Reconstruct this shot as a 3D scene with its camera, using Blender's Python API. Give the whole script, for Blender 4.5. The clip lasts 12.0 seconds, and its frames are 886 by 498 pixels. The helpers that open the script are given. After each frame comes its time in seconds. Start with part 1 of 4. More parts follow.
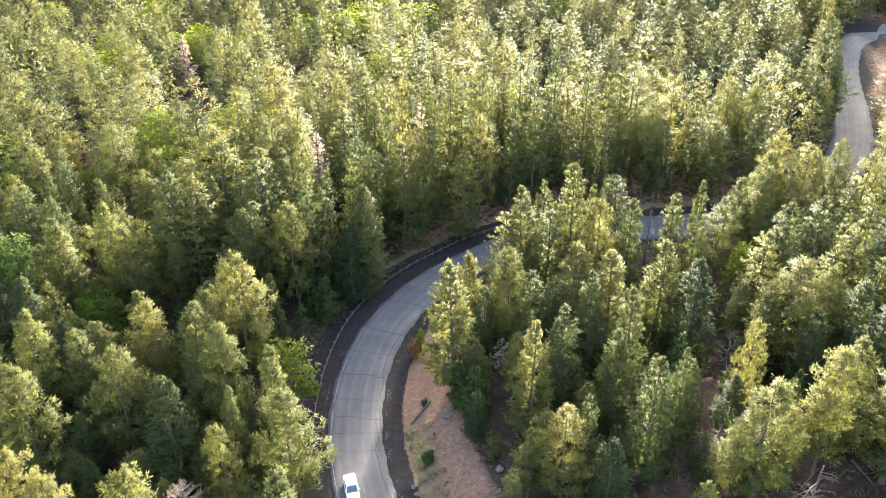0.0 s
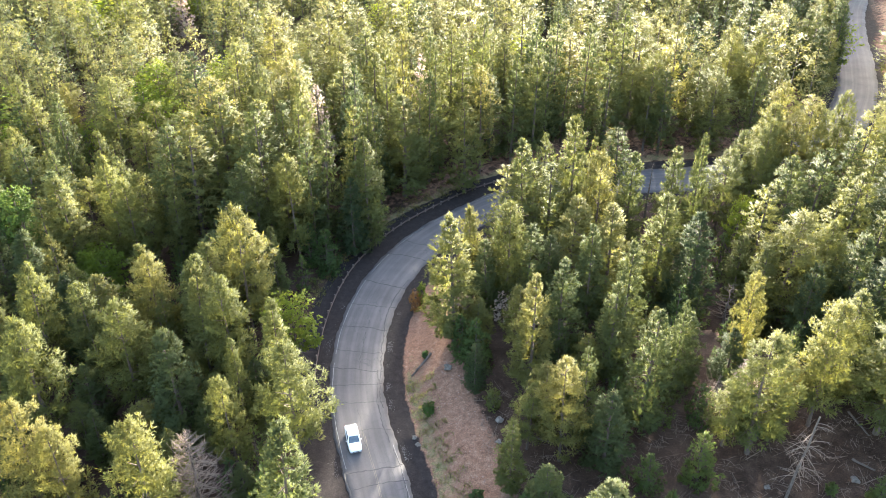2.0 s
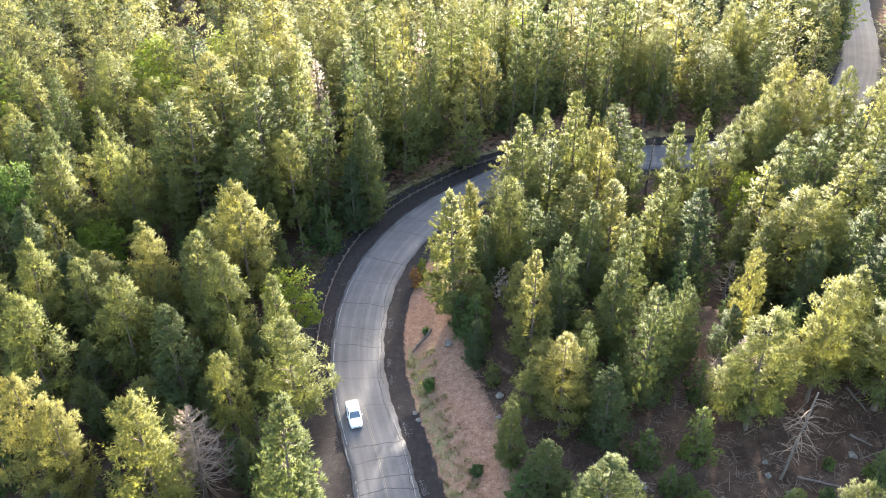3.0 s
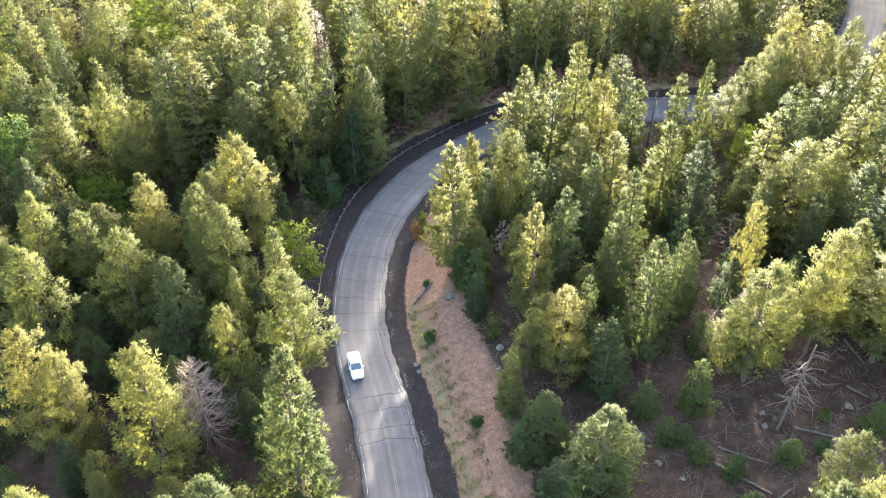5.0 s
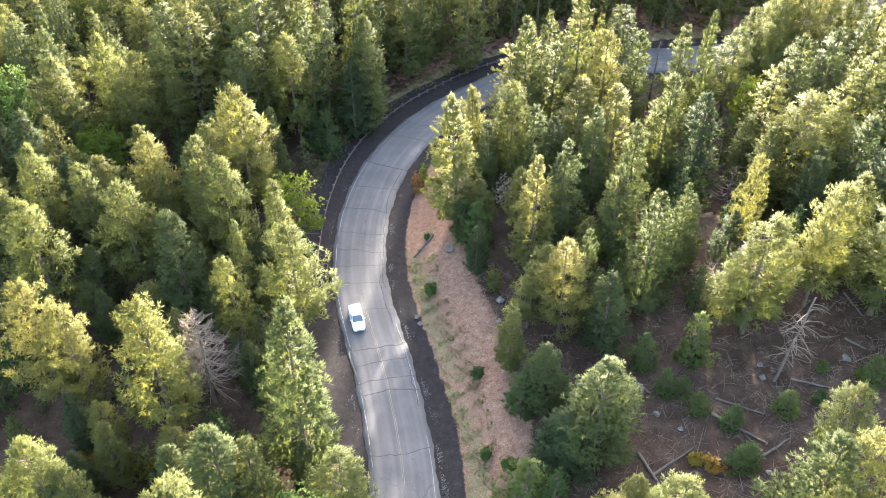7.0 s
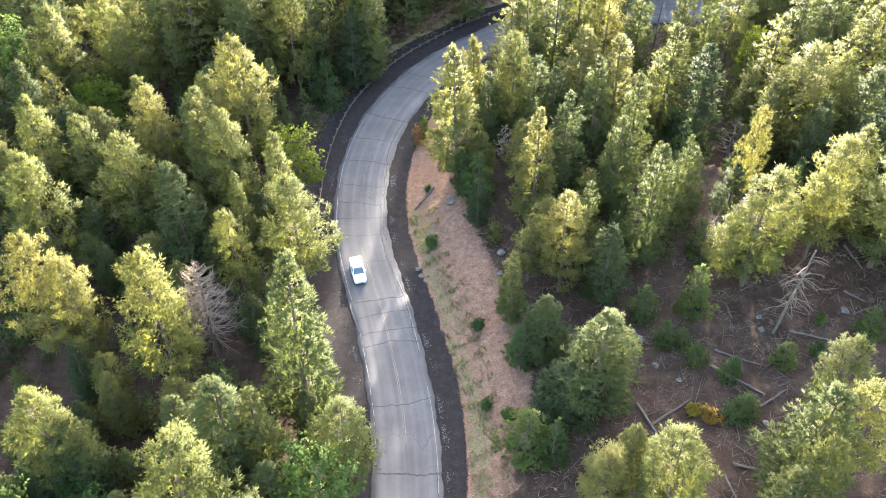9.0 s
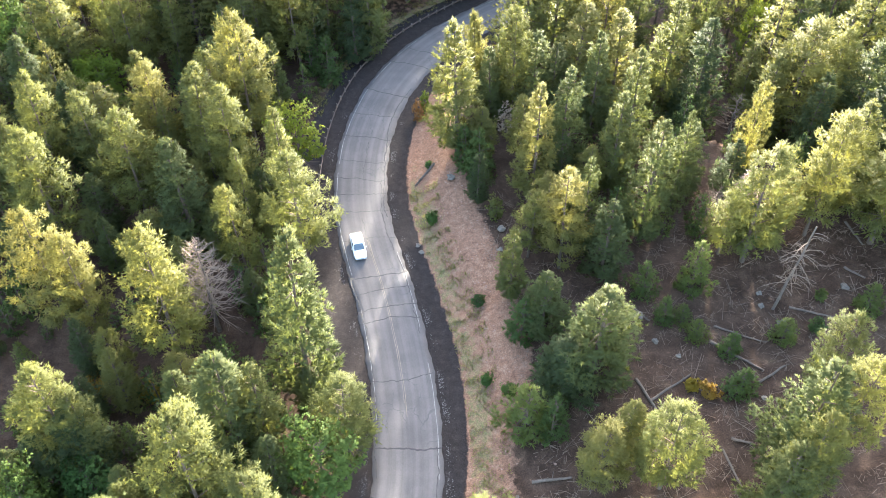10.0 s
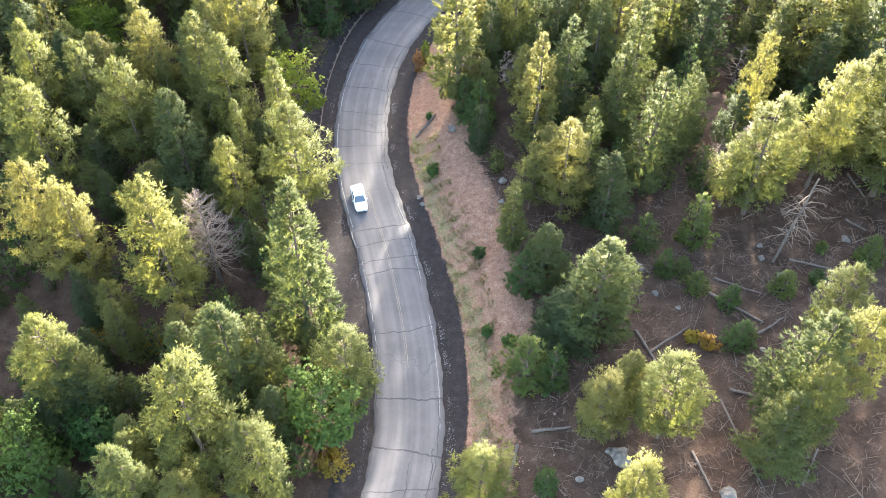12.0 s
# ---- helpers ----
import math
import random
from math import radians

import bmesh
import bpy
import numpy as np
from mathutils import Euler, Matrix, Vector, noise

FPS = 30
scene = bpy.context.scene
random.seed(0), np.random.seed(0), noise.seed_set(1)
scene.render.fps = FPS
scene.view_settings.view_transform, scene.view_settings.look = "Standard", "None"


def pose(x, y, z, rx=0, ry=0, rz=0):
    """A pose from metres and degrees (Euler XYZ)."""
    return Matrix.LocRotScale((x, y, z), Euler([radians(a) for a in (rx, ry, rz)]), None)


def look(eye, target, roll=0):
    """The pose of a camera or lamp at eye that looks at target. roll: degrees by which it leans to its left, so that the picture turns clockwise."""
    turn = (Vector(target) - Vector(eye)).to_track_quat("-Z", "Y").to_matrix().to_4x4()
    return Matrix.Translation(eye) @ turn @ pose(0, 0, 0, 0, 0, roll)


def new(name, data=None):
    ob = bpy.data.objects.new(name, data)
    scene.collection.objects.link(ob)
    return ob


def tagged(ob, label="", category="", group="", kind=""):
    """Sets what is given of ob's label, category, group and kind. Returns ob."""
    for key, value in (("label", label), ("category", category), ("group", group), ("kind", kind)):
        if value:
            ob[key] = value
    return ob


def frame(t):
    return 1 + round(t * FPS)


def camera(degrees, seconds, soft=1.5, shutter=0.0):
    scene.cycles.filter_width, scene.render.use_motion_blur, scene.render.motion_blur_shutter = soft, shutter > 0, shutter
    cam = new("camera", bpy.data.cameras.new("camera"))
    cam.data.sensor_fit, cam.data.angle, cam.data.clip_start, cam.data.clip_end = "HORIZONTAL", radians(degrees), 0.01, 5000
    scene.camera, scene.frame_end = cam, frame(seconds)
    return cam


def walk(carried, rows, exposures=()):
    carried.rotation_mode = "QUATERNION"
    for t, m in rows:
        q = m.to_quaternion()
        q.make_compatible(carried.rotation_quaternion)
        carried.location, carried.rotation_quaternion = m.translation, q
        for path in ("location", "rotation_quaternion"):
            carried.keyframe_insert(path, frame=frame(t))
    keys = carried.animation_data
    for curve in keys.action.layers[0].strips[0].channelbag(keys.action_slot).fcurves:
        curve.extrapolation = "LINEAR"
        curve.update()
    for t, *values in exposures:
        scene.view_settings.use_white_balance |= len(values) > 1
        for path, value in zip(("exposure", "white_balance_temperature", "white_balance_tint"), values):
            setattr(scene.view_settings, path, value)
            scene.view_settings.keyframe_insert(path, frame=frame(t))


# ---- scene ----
cam = camera(54.52, 12.0, soft=0.95)
EYE = 87.0


def hover(t):
    """The hovering eye, which tilts down through about 19 degrees and hardly turns."""
    s = t / 12.0
    dip = 30.6 + 18.671 * s + 0.198 * s * s + 0.043 * s ** 3
    return (pose(0, 0, EYE, 90 - dip) @ pose(0, 0, 0, 0, 0.272 * s + 0.011 * s * s)
            @ pose(0, 0, 0, 0, 0, 0.172 * s + 0.084 * s * s))


walk(cam, [(0.5 * k, hover(0.5 * k)) for k in range(25)], exposures=[(0.0, 3.62), (6.0, 4.00), (12.0, 4.12)])

# ---- light ----
SUN_AZ, SUN_EL = 11.5, 13.8        # degrees right of north (+y), and above the horizon
world = bpy.data.worlds.new("sky")
scene.world = world
world.use_nodes = True
wn = world.node_tree.nodes
sky = wn.new("ShaderNodeTexSky")
sky.sky_type = "NISHITA"
sky.sun_disc = False
sky.sun_elevation = radians(SUN_EL)
sky.sun_rotation = radians(SUN_AZ)
sky.dust_density = 3.0
wn["Background"].inputs["Strength"].default_value = 0.15
world.node_tree.links.new(sky.outputs["Color"], wn["Background"].inputs["Color"])
sun = new("sun", bpy.data.lights.new("sun", "SUN"))
sun.data.energy = 4.0
sun.data.angle = radians(1.5)
sun.data.color = (1.0, 0.93, 0.80)
sun_way = Vector((math.sin(radians(SUN_AZ)) * math.cos(radians(SUN_EL)),
                  math.cos(radians(SUN_AZ)) * math.cos(radians(SUN_EL)), math.sin(radians(SUN_EL))))
sun.matrix_world = look(sun_way * 300, (0, 0, 0))


# ---- plan: the road's line and the lie of the land ----
ROAD_LINE = [(-34, -30), (-17, 0), (-8.5, 24), (-5.2, 39), (-4.3, 46), (-4.4, 52.5), (-5.2, 60), (-6.7, 68), (-8.6, 76),
             (-10.9, 84), (-12.6, 92), (-13.1, 100), (-12.7, 108), (-10.9, 117), (-8.1, 124.5), (-3.8, 132), (2.3, 139),
             (11.3, 146.8), (22, 152), (36, 155.2), (52, 157.0), (68, 161), (87, 175), (101.5, 197), (110.5, 219.5),
             (118, 243), (126.6, 265.3), (136, 281), (152.4, 297), (185, 309), (240, 322), (330, 335)]


def spline(points, step):
    """Points about step metres apart on a smooth line through the given ones."""
    p = np.array(points, float)
    p = np.vstack([2 * p[0] - p[1], p, 2 * p[-1] - p[-2]])
    out = []
    for i in range(1, len(p) - 2):
        n = max(2, int(np.linalg.norm(p[i + 1] - p[i]) / step))
        for k in range(n):
            u = k / n
            out.append(0.5 * (2 * p[i] + (p[i + 1] - p[i - 1]) * u + (2 * p[i - 1] - 5 * p[i] + 4 * p[i + 1] - p[i + 2]) * u * u
                              + (3 * p[i] - p[i - 1] - 3 * p[i + 1] + p[i + 2]) * u ** 3))
    return np.array(out)


ROAD = spline(ROAD_LINE, 1.2)
ROAD_TAN = np.gradient(ROAD, axis=0)
ROAD_TAN /= np.linalg.norm(ROAD_TAN, axis=1)[:, None]
ROAD_SIDE = np.stack([ROAD_TAN[:, 1], -ROAD_TAN[:, 0]], 1)      # to the right of the way ahead
ROAD_RUN = np.concatenate([[0], np.cumsum(np.linalg.norm(np.diff(ROAD, axis=0), axis=1))])


def smooth(a, b, v):
    u = np.clip((v - a) / (b - a), 0, 1)
    return u * u * (3 - 2 * u)


def road_place(x, y):
    """Metres to the right of the road's middle (left: minus), and the y of the road's nearest point and its run."""
    x, y = np.atleast_1d(np.asarray(x, float)), np.atleast_1d(np.asarray(y, float))
    d, near, run = np.empty(len(x)), np.empty(len(x)), np.empty(len(x))
    for a in range(0, len(x), 8000):
        px, py = x[a:a + 8000], y[a:a + 8000]
        dist = (px[:, None] - ROAD[None, :, 0]) ** 2 + (py[:, None] - ROAD[None, :, 1]) ** 2
        k = dist.argmin(1)
        ox, oy = px - ROAD[k, 0], py - ROAD[k, 1]
        side = ox * ROAD_SIDE[k, 0] + oy * ROAD_SIDE[k, 1]
        along = ox * ROAD_TAN[k, 0] + oy * ROAD_TAN[k, 1]
        full = np.sqrt(dist[np.arange(len(k)), k])
        d[a:a + 8000] = np.where(np.abs(along) < 1.3, side, np.sign(side) * full)
        near[a:a + 8000], run[a:a + 8000] = ROAD[k, 1], ROAD_RUN[k] + along
    return d, near, run


def ripple(x, y, size):
    """Smooth unevenness between about -1 and 1, with bumps about size metres apart."""
    k = 2 * math.pi / size
    return (np.sin(k * (0.83 * x + 0.31 * y) + 1.3) + np.sin(k * (-0.42 * x + 0.91 * y) + 0.4)
            + np.sin(k * 1.7 * (0.27 * x - 0.77 * y) + 2.1) + np.sin(k * 2.3 * (0.71 * x + 0.67 * y) + 4.0) * 0.7) / 3.0


def ground(x, y):
    x, y = np.atleast_1d(np.asarray(x, float)), np.atleast_1d(np.asarray(y, float))
    d, near, run = road_place(x, y)
    bank = 1 - smooth(112, 134, near)
    right = d > 0
    g = np.where(right, (smooth(6.6, 15, d) * 2.6 + smooth(15, 60, d) * 2.5) * bank, 0)
    far_bank = smooth(205, 225, near)
    g = g + np.where(right, smooth(6.5, 22, d) * 4.0 * far_bank, 0)
    g = g - np.where(~right, smooth(8.5, 34, -d) * 3.5 * (1 - smooth(105, 135, near)), 0)
    g = g + np.where(~right, smooth(8, 22, -d) * 1.2 * smooth(120, 140, near), 0)
    g = g + smooth(265, 390, y) * 20.0 * smooth(10, 45, np.abs(d))
    off = smooth(5.2, 10, np.abs(d))
    g = g + off * (0.35 * ripple(x, y, 17) + 0.10 * ripple(x, y, 4.3) + 0.05 * ripple(x, y, 1.9))
    g = g - 0.22 * np.exp(-((d - 6.0) / 0.8) ** 2) - 0.08 * np.exp(-((d + 5.0) / 0.6) ** 2)
    g = g + 0.025 * ripple(x, y, 1.3) * smooth(4.4, 5.0, np.abs(d))
    return g - 0.05 * (1 - smooth(4.2, 4.7, np.abs(d)))


# ---- materials ----
def material(name):
    m = bpy.data.materials.new(name)
    m.use_nodes = True
    t = m.node_tree
    return m, t, t.nodes, t.links, t.nodes["Principled BSDF"]


def ramp(nodes, stops):
    r = nodes.new("ShaderNodeValToRGB")
    while len(r.color_ramp.elements) < len(stops):
        r.color_ramp.elements.new(0.5)
    for e, (at, c) in zip(r.color_ramp.elements, stops):
        e.position, e.color = at, (*c, 1)
    return r


def mixer(nodes, links, kind, a, b, fac=None, value=0.5):
    x = nodes.new("ShaderNodeMix")
    x.data_type, x.blend_type = "RGBA", kind
    x.inputs[0].default_value = value
    if fac is not None:
        links.new(fac, x.inputs[0])
    for s, v in ((6, a), (7, b)):
        if hasattr(v, "links"):
            links.new(v, x.inputs[s])
        else:
            x.inputs[s].default_value = (*v, 1)
    return x.outputs[2]


def noisy(nodes, links, scale, detail=4.0, rough=0.6, stretch=None, coord="Object"):
    c = nodes.new("ShaderNodeTexCoord")
    n = nodes.new("ShaderNodeTexNoise")
    n.inputs["Scale"].default_value, n.inputs["Detail"].default_value, n.inputs["Roughness"].default_value = scale, detail, rough
    v = c.outputs[coord]
    if stretch:
        mp = nodes.new("ShaderNodeMapping")
        mp.inputs["Scale"].default_value = stretch
        links.new(v, mp.inputs["Vector"])
        v = mp.outputs["Vector"]
    links.new(v, n.inputs["Vector"])
    return n.outputs["Fac"]


def bumped(nodes, links, bsdf, height, strength, dist):
    b = nodes.new("ShaderNodeBump")
    b.inputs["Strength"].default_value, b.inputs["Distance"].default_value = strength, dist
    links.new(height, b.inputs["Height"])
    links.new(b.outputs["Normal"], bsdf.inputs["Normal"])


def math_node(nodes, links, op, a, b=None, clamp=False):
    n = nodes.new("ShaderNodeMath")
    n.operation, n.use_clamp = op, clamp
    for i, v in enumerate((a, b)):
        if v is None:
            continue
        if hasattr(v, "links"):
            links.new(v, n.inputs[i])
        else:
            n.inputs[i].default_value = v
    return n.outputs[0]


def foliage_material(name, stops, from_attribute=False, through_light=0.55, patch=(1.0, 0.98, 0.82)):
    """Needles or leaves: one tone a tree, each spray a little lighter or darker, with light coming through."""
    m, t, nodes, links, bsdf = material(name)
    if from_attribute:
        a = nodes.new("ShaderNodeAttribute")
        a.attribute_name = "tone"
        tone = a.outputs["Fac"]
    else:
        tone = nodes.new("ShaderNodeObjectInfo").outputs["Random"]
    col = ramp(nodes, stops)
    links.new(tone, col.inputs["Fac"])
    geo = nodes.new("ShaderNodeNewGeometry")
    spray = ramp(nodes, [(0.0, (0.92, 0.92, 0.93)), (0.5, (1.0, 1.0, 1.0)), (1.0, (1.08, 1.07, 1.04))])
    links.new(geo.outputs["Random Per Island"], spray.inputs["Fac"])
    c = mixer(nodes, links, "MULTIPLY", col.outputs["Color"], spray.outputs["Color"], value=1.0)
    clump = noisy(nodes, links, 0.55, 2.0)
    clump = ramp_fac(nodes, links, clump, 0.42, 0.68)
    c = mixer(nodes, links, "MULTIPLY", c, tuple(1.12 * v for v in patch), fac=math_node(nodes, links, "MULTIPLY", clump, 0.6))
    links.new(c, bsdf.inputs["Base Color"])
    bsdf.inputs["Roughness"].default_value = 0.6
    bsdf.inputs["Specular IOR Level"].default_value = 0.08
    tr = nodes.new("ShaderNodeBsdfTranslucent")
    links.new(mixer(nodes, links, "MULTIPLY", c, (1.35, 1.25, 0.74), value=1.0), tr.inputs["Color"])
    mx = nodes.new("ShaderNodeMixShader")
    mx.inputs[0].default_value = through_light
    links.new(bsdf.outputs[0], mx.inputs[1])
    links.new(tr.outputs[0], mx.inputs[2])
    links.new(mx.outputs[0], nodes["Material Output"].inputs["Surface"])
    return m


def ramp_fac(nodes, links, fac, a, b):
    r = nodes.new("ShaderNodeMapRange")
    r.interpolation_type = "SMOOTHSTEP"
    links.new(fac, r.inputs["Value"])
    r.inputs["From Min"].default_value, r.inputs["From Max"].default_value = a, b
    return r.outputs["Result"]


def plain(name, colour, rough=0.6, metal=0.0, vary=0.25, scale=3.0, bump=0.0):
    m, t, nodes, links, bsdf = material(name)
    n = noisy(nodes, links, scale, 6.0, 0.65)
    r = ramp(nodes, [(0.3, tuple(v * (1 - vary) for v in colour)), (0.7, tuple(v * (1 + vary) for v in colour))])
    links.new(n, r.inputs["Fac"])
    links.new(r.outputs["Color"], bsdf.inputs["Base Color"])
    bsdf.inputs["Roughness"].default_value, bsdf.inputs["Metallic"].default_value = rough, metal
    if bump:
        bumped(nodes, links, bsdf, n, 0.6, bump)
    return m


PINE_TONES = [(0.0, (0.084, 0.097, 0.039)), (0.35, (0.106, 0.118, 0.041)), (0.7, (0.128, 0.133, 0.045)), (1.0, (0.146, 0.140, 0.050))]
FIR_TONES = [(0.0, (0.050, 0.071, 0.036)), (0.4, (0.082, 0.101, 0.042)), (0.75, (0.120, 0.131, 0.048)), (1.0, (0.150, 0.148, 0.054))]
pine_mat = foliage_material("pine_needles", PINE_TONES)
fir_mat = foliage_material("fir_needles", FIR_TONES)
young_mat = foliage_material("young_fir_needles", [(0.0, (0.060, 0.098, 0.038)), (0.6, (0.082, 0.120, 0.042)), (1.0, (0.115, 0.142, 0.046))])
aspen_mat = foliage_material("aspen_leaves", [(0.0, (0.095, 0.140, 0.024)), (1.0, (0.140, 0.175, 0.028))], through_light=0.6)
leafy_mat = foliage_material("oak_leaves", [(0.0, (0.045, 0.090, 0.028)), (1.0, (0.075, 0.115, 0.030))], through_light=0.42)
autumn_mat = foliage_material("autumn_leaves", [(0.0, (0.20, 0.125, 0.03)), (0.6, (0.24, 0.185, 0.03)), (1.0, (0.20, 0.10, 0.04))], through_light=0.45)
rust_mat = foliage_material("dead_needles", [(0.0, (0.36, 0.26, 0.22)), (1.0, (0.43, 0.34, 0.30))], through_light=0.25)
woods_mat = foliage_material("far_needles", [(0.0, (0.052, 0.074, 0.046)), (0.3, (0.092, 0.107, 0.052)), (0.6, (0.132, 0.138, 0.060)),
                                             (0.93, (0.156, 0.158, 0.070)), (0.95, (0.24, 0.30, 0.036)), (1.0, (0.28, 0.32, 0.036))], True)
grass_mat = foliage_material("bank_grass", [(0.0, (0.13, 0.14, 0.04)), (1.0, (0.20, 0.17, 0.07))], True, through_light=0.3)
bark_mat = plain("bark", (0.085, 0.060, 0.045), 0.9, vary=0.4, scale=5, bump=0.03)
grey_wood_mat = plain("weathered_wood", (0.150, 0.104, 0.076), 0.85, vary=0.3, scale=6, bump=0.01)
log_mat = plain("fallen_log_wood", (0.088, 0.066, 0.052), 0.9, vary=0.45, scale=2.5, bump=0.02)
rock_mat = plain("rock", (0.115, 0.096, 0.080), 0.9, vary=0.35, scale=2.0, bump=0.05)
clod_mat = plain("red_clod", (0.20, 0.125, 0.095), 0.95, vary=0.35, scale=2)
rust_steel_mat = plain("rusted_steel", (0.075, 0.050, 0.042), 0.75, 0.3, vary=0.35, scale=4)
post_mat = plain("weathered_post", (0.13, 0.105, 0.09), 0.85, vary=0.3, scale=6)
tar_mat = plain("tar_seal", (0.018, 0.017, 0.019), 0.75, vary=0.3, scale=3)
white_line_mat = plain("worn_white_paint", (0.185, 0.185, 0.18), 0.7, vary=0.2, scale=3)
yellow_line_mat = plain("faded_yellow_paint", (0.165, 0.138, 0.096), 0.75, vary=0.18, scale=2)
chip_mat = plain("pale_gravel", (0.14, 0.135, 0.132), 0.85, vary=0.4, scale=3)
car_mat = plain("white_car_paint", (0.78, 0.78, 0.78), 0.25, vary=0.01, scale=1)
car_mat.node_tree.nodes["Principled BSDF"].inputs["Coat Weight"].default_value = 0.6
glass_mat = plain("dark_car_glass", (0.05, 0.07, 0.09), 0.06, vary=0.02)
glass_mat.node_tree.nodes["Principled BSDF"].inputs["Specular IOR Level"].default_value = 0.8
tyre_mat = plain("tyre_rubber", (0.02, 0.02, 0.02), 0.85, vary=0.1)
rim_mat = plain("alloy_rim", (0.5, 0.5, 0.52), 0.35, 0.9, vary=0.05)
trim_mat = plain("black_trim", (0.015, 0.015, 0.016), 0.5, vary=0.05)
lamp_mat = plain("headlamp_lens", (0.75, 0.77, 0.8), 0.1, vary=0.03)
tail_mat = plain("tail_lamp_lens", (0.35, 0.02, 0.02), 0.2, vary=0.05)


def asphalt_material():
    m, t, nodes, links, bsdf = material("worn_asphalt")
    uv = nodes.new("ShaderNodeUVMap")
    sep = nodes.new("ShaderNodeSeparateXYZ")
    links.new(uv.outputs["UV"], sep.inputs[0])
    across = sep.outputs["Y"]                       # metres from the middle
    lane = math_node(nodes, links, "ABSOLUTE", math_node(nodes, links, "SUBTRACT", math_node(nodes, links, "ABSOLUTE", across), 1.85))
    wob = noisy(nodes, links, 1.0, 3.0, 0.5, (0.05, 0.8, 1), "UV")
    track = math_node(nodes, links, "ABSOLUTE", math_node(nodes, links, "SUBTRACT", math_node(nodes, links, "ADD", lane, math_node(nodes, links, "MULTIPLY", wob, 0.35)), 0.95))
    worn = ramp_fac(nodes, links, track, 0.42, 0.05)
    streak = noisy(nodes, links, 1.0, 5.0, 0.65, (0.035, 2.2, 1), "UV")
    patch = noisy(nodes, links, 0.22, 4.0)
    grain = noisy(nodes, links, 9.0, 6.0, 0.75)
    base = ramp(nodes, [(0.25, (0.068, 0.062, 0.063)), (0.5, (0.081, 0.075, 0.076)), (0.75, (0.094, 0.087, 0.087))])
    links.new(streak, base.inputs["Fac"])
    c = mixer(nodes, links, "MIX", base.outputs["Color"], (0.104, 0.096, 0.096), fac=math_node(nodes, links, "MULTIPLY", worn, 0.6))
    pr = ramp(nodes, [(0.35, (0.82, 0.82, 0.83)), (0.65, (1.1, 1.09, 1.08))])
    links.new(patch, pr.inputs["Fac"])
    c = mixer(nodes, links, "MULTIPLY", c, pr.outputs["Color"], value=1.0)
    gr = ramp(nodes, [(0.3, (0.75, 0.75, 0.75)), (0.7, (1.2, 1.2, 1.2))])
    links.new(grain, gr.inputs["Fac"])
    c = mixer(nodes, links, "MULTIPLY", c, gr.outputs["Color"], value=0.7)
    # hairline cracks
    vor = nodes.new("ShaderNodeTexVoronoi")
    vor.feature = "DISTANCE_TO_EDGE"
    vor.inputs["Scale"].default_value = 0.33
    mp = nodes.new("ShaderNodeMapping")
    mp.inputs["Scale"].default_value = (0.7, 1.0, 1)
    warp = nodes.new("ShaderNodeTexNoise")
    warp.inputs["Scale"].default_value = 0.9
    links.new(uv.outputs["UV"], warp.inputs["Vector"])
    vadd = nodes.new("ShaderNodeVectorMath")
    vadd.operation = "MULTIPLY_ADD"
    links.new(warp.outputs["Color"], vadd.inputs[0])
    vadd.inputs[1].default_value = (1.6, 1.6, 0)
    links.new(uv.outputs["UV"], vadd.inputs[2])
    links.new(vadd.outputs[0], mp.inputs["Vector"])
    links.new(mp.outputs["Vector"], vor.inputs["Vector"])
    crack = ramp_fac(nodes, links, vor.outputs["Distance"], 0.014, 0.004)
    some = ramp_fac(nodes, links, noisy(nodes, links, 0.12, 2.0), 0.50, 0.60)
    c = mixer(nodes, links, "MIX", c, (0.05, 0.05, 0.052), fac=math_node(nodes, links, "MULTIPLY", math_node(nodes, links, "MULTIPLY", crack, some), 0.7))
    links.new(c, bsdf.inputs["Base Color"])
    bsdf.inputs["Roughness"].default_value = 0.82
    bsdf.inputs["Specular IOR Level"].default_value = 0.25
    bumped(nodes, links, bsdf, grain, 0.25, 0.01)
    return m


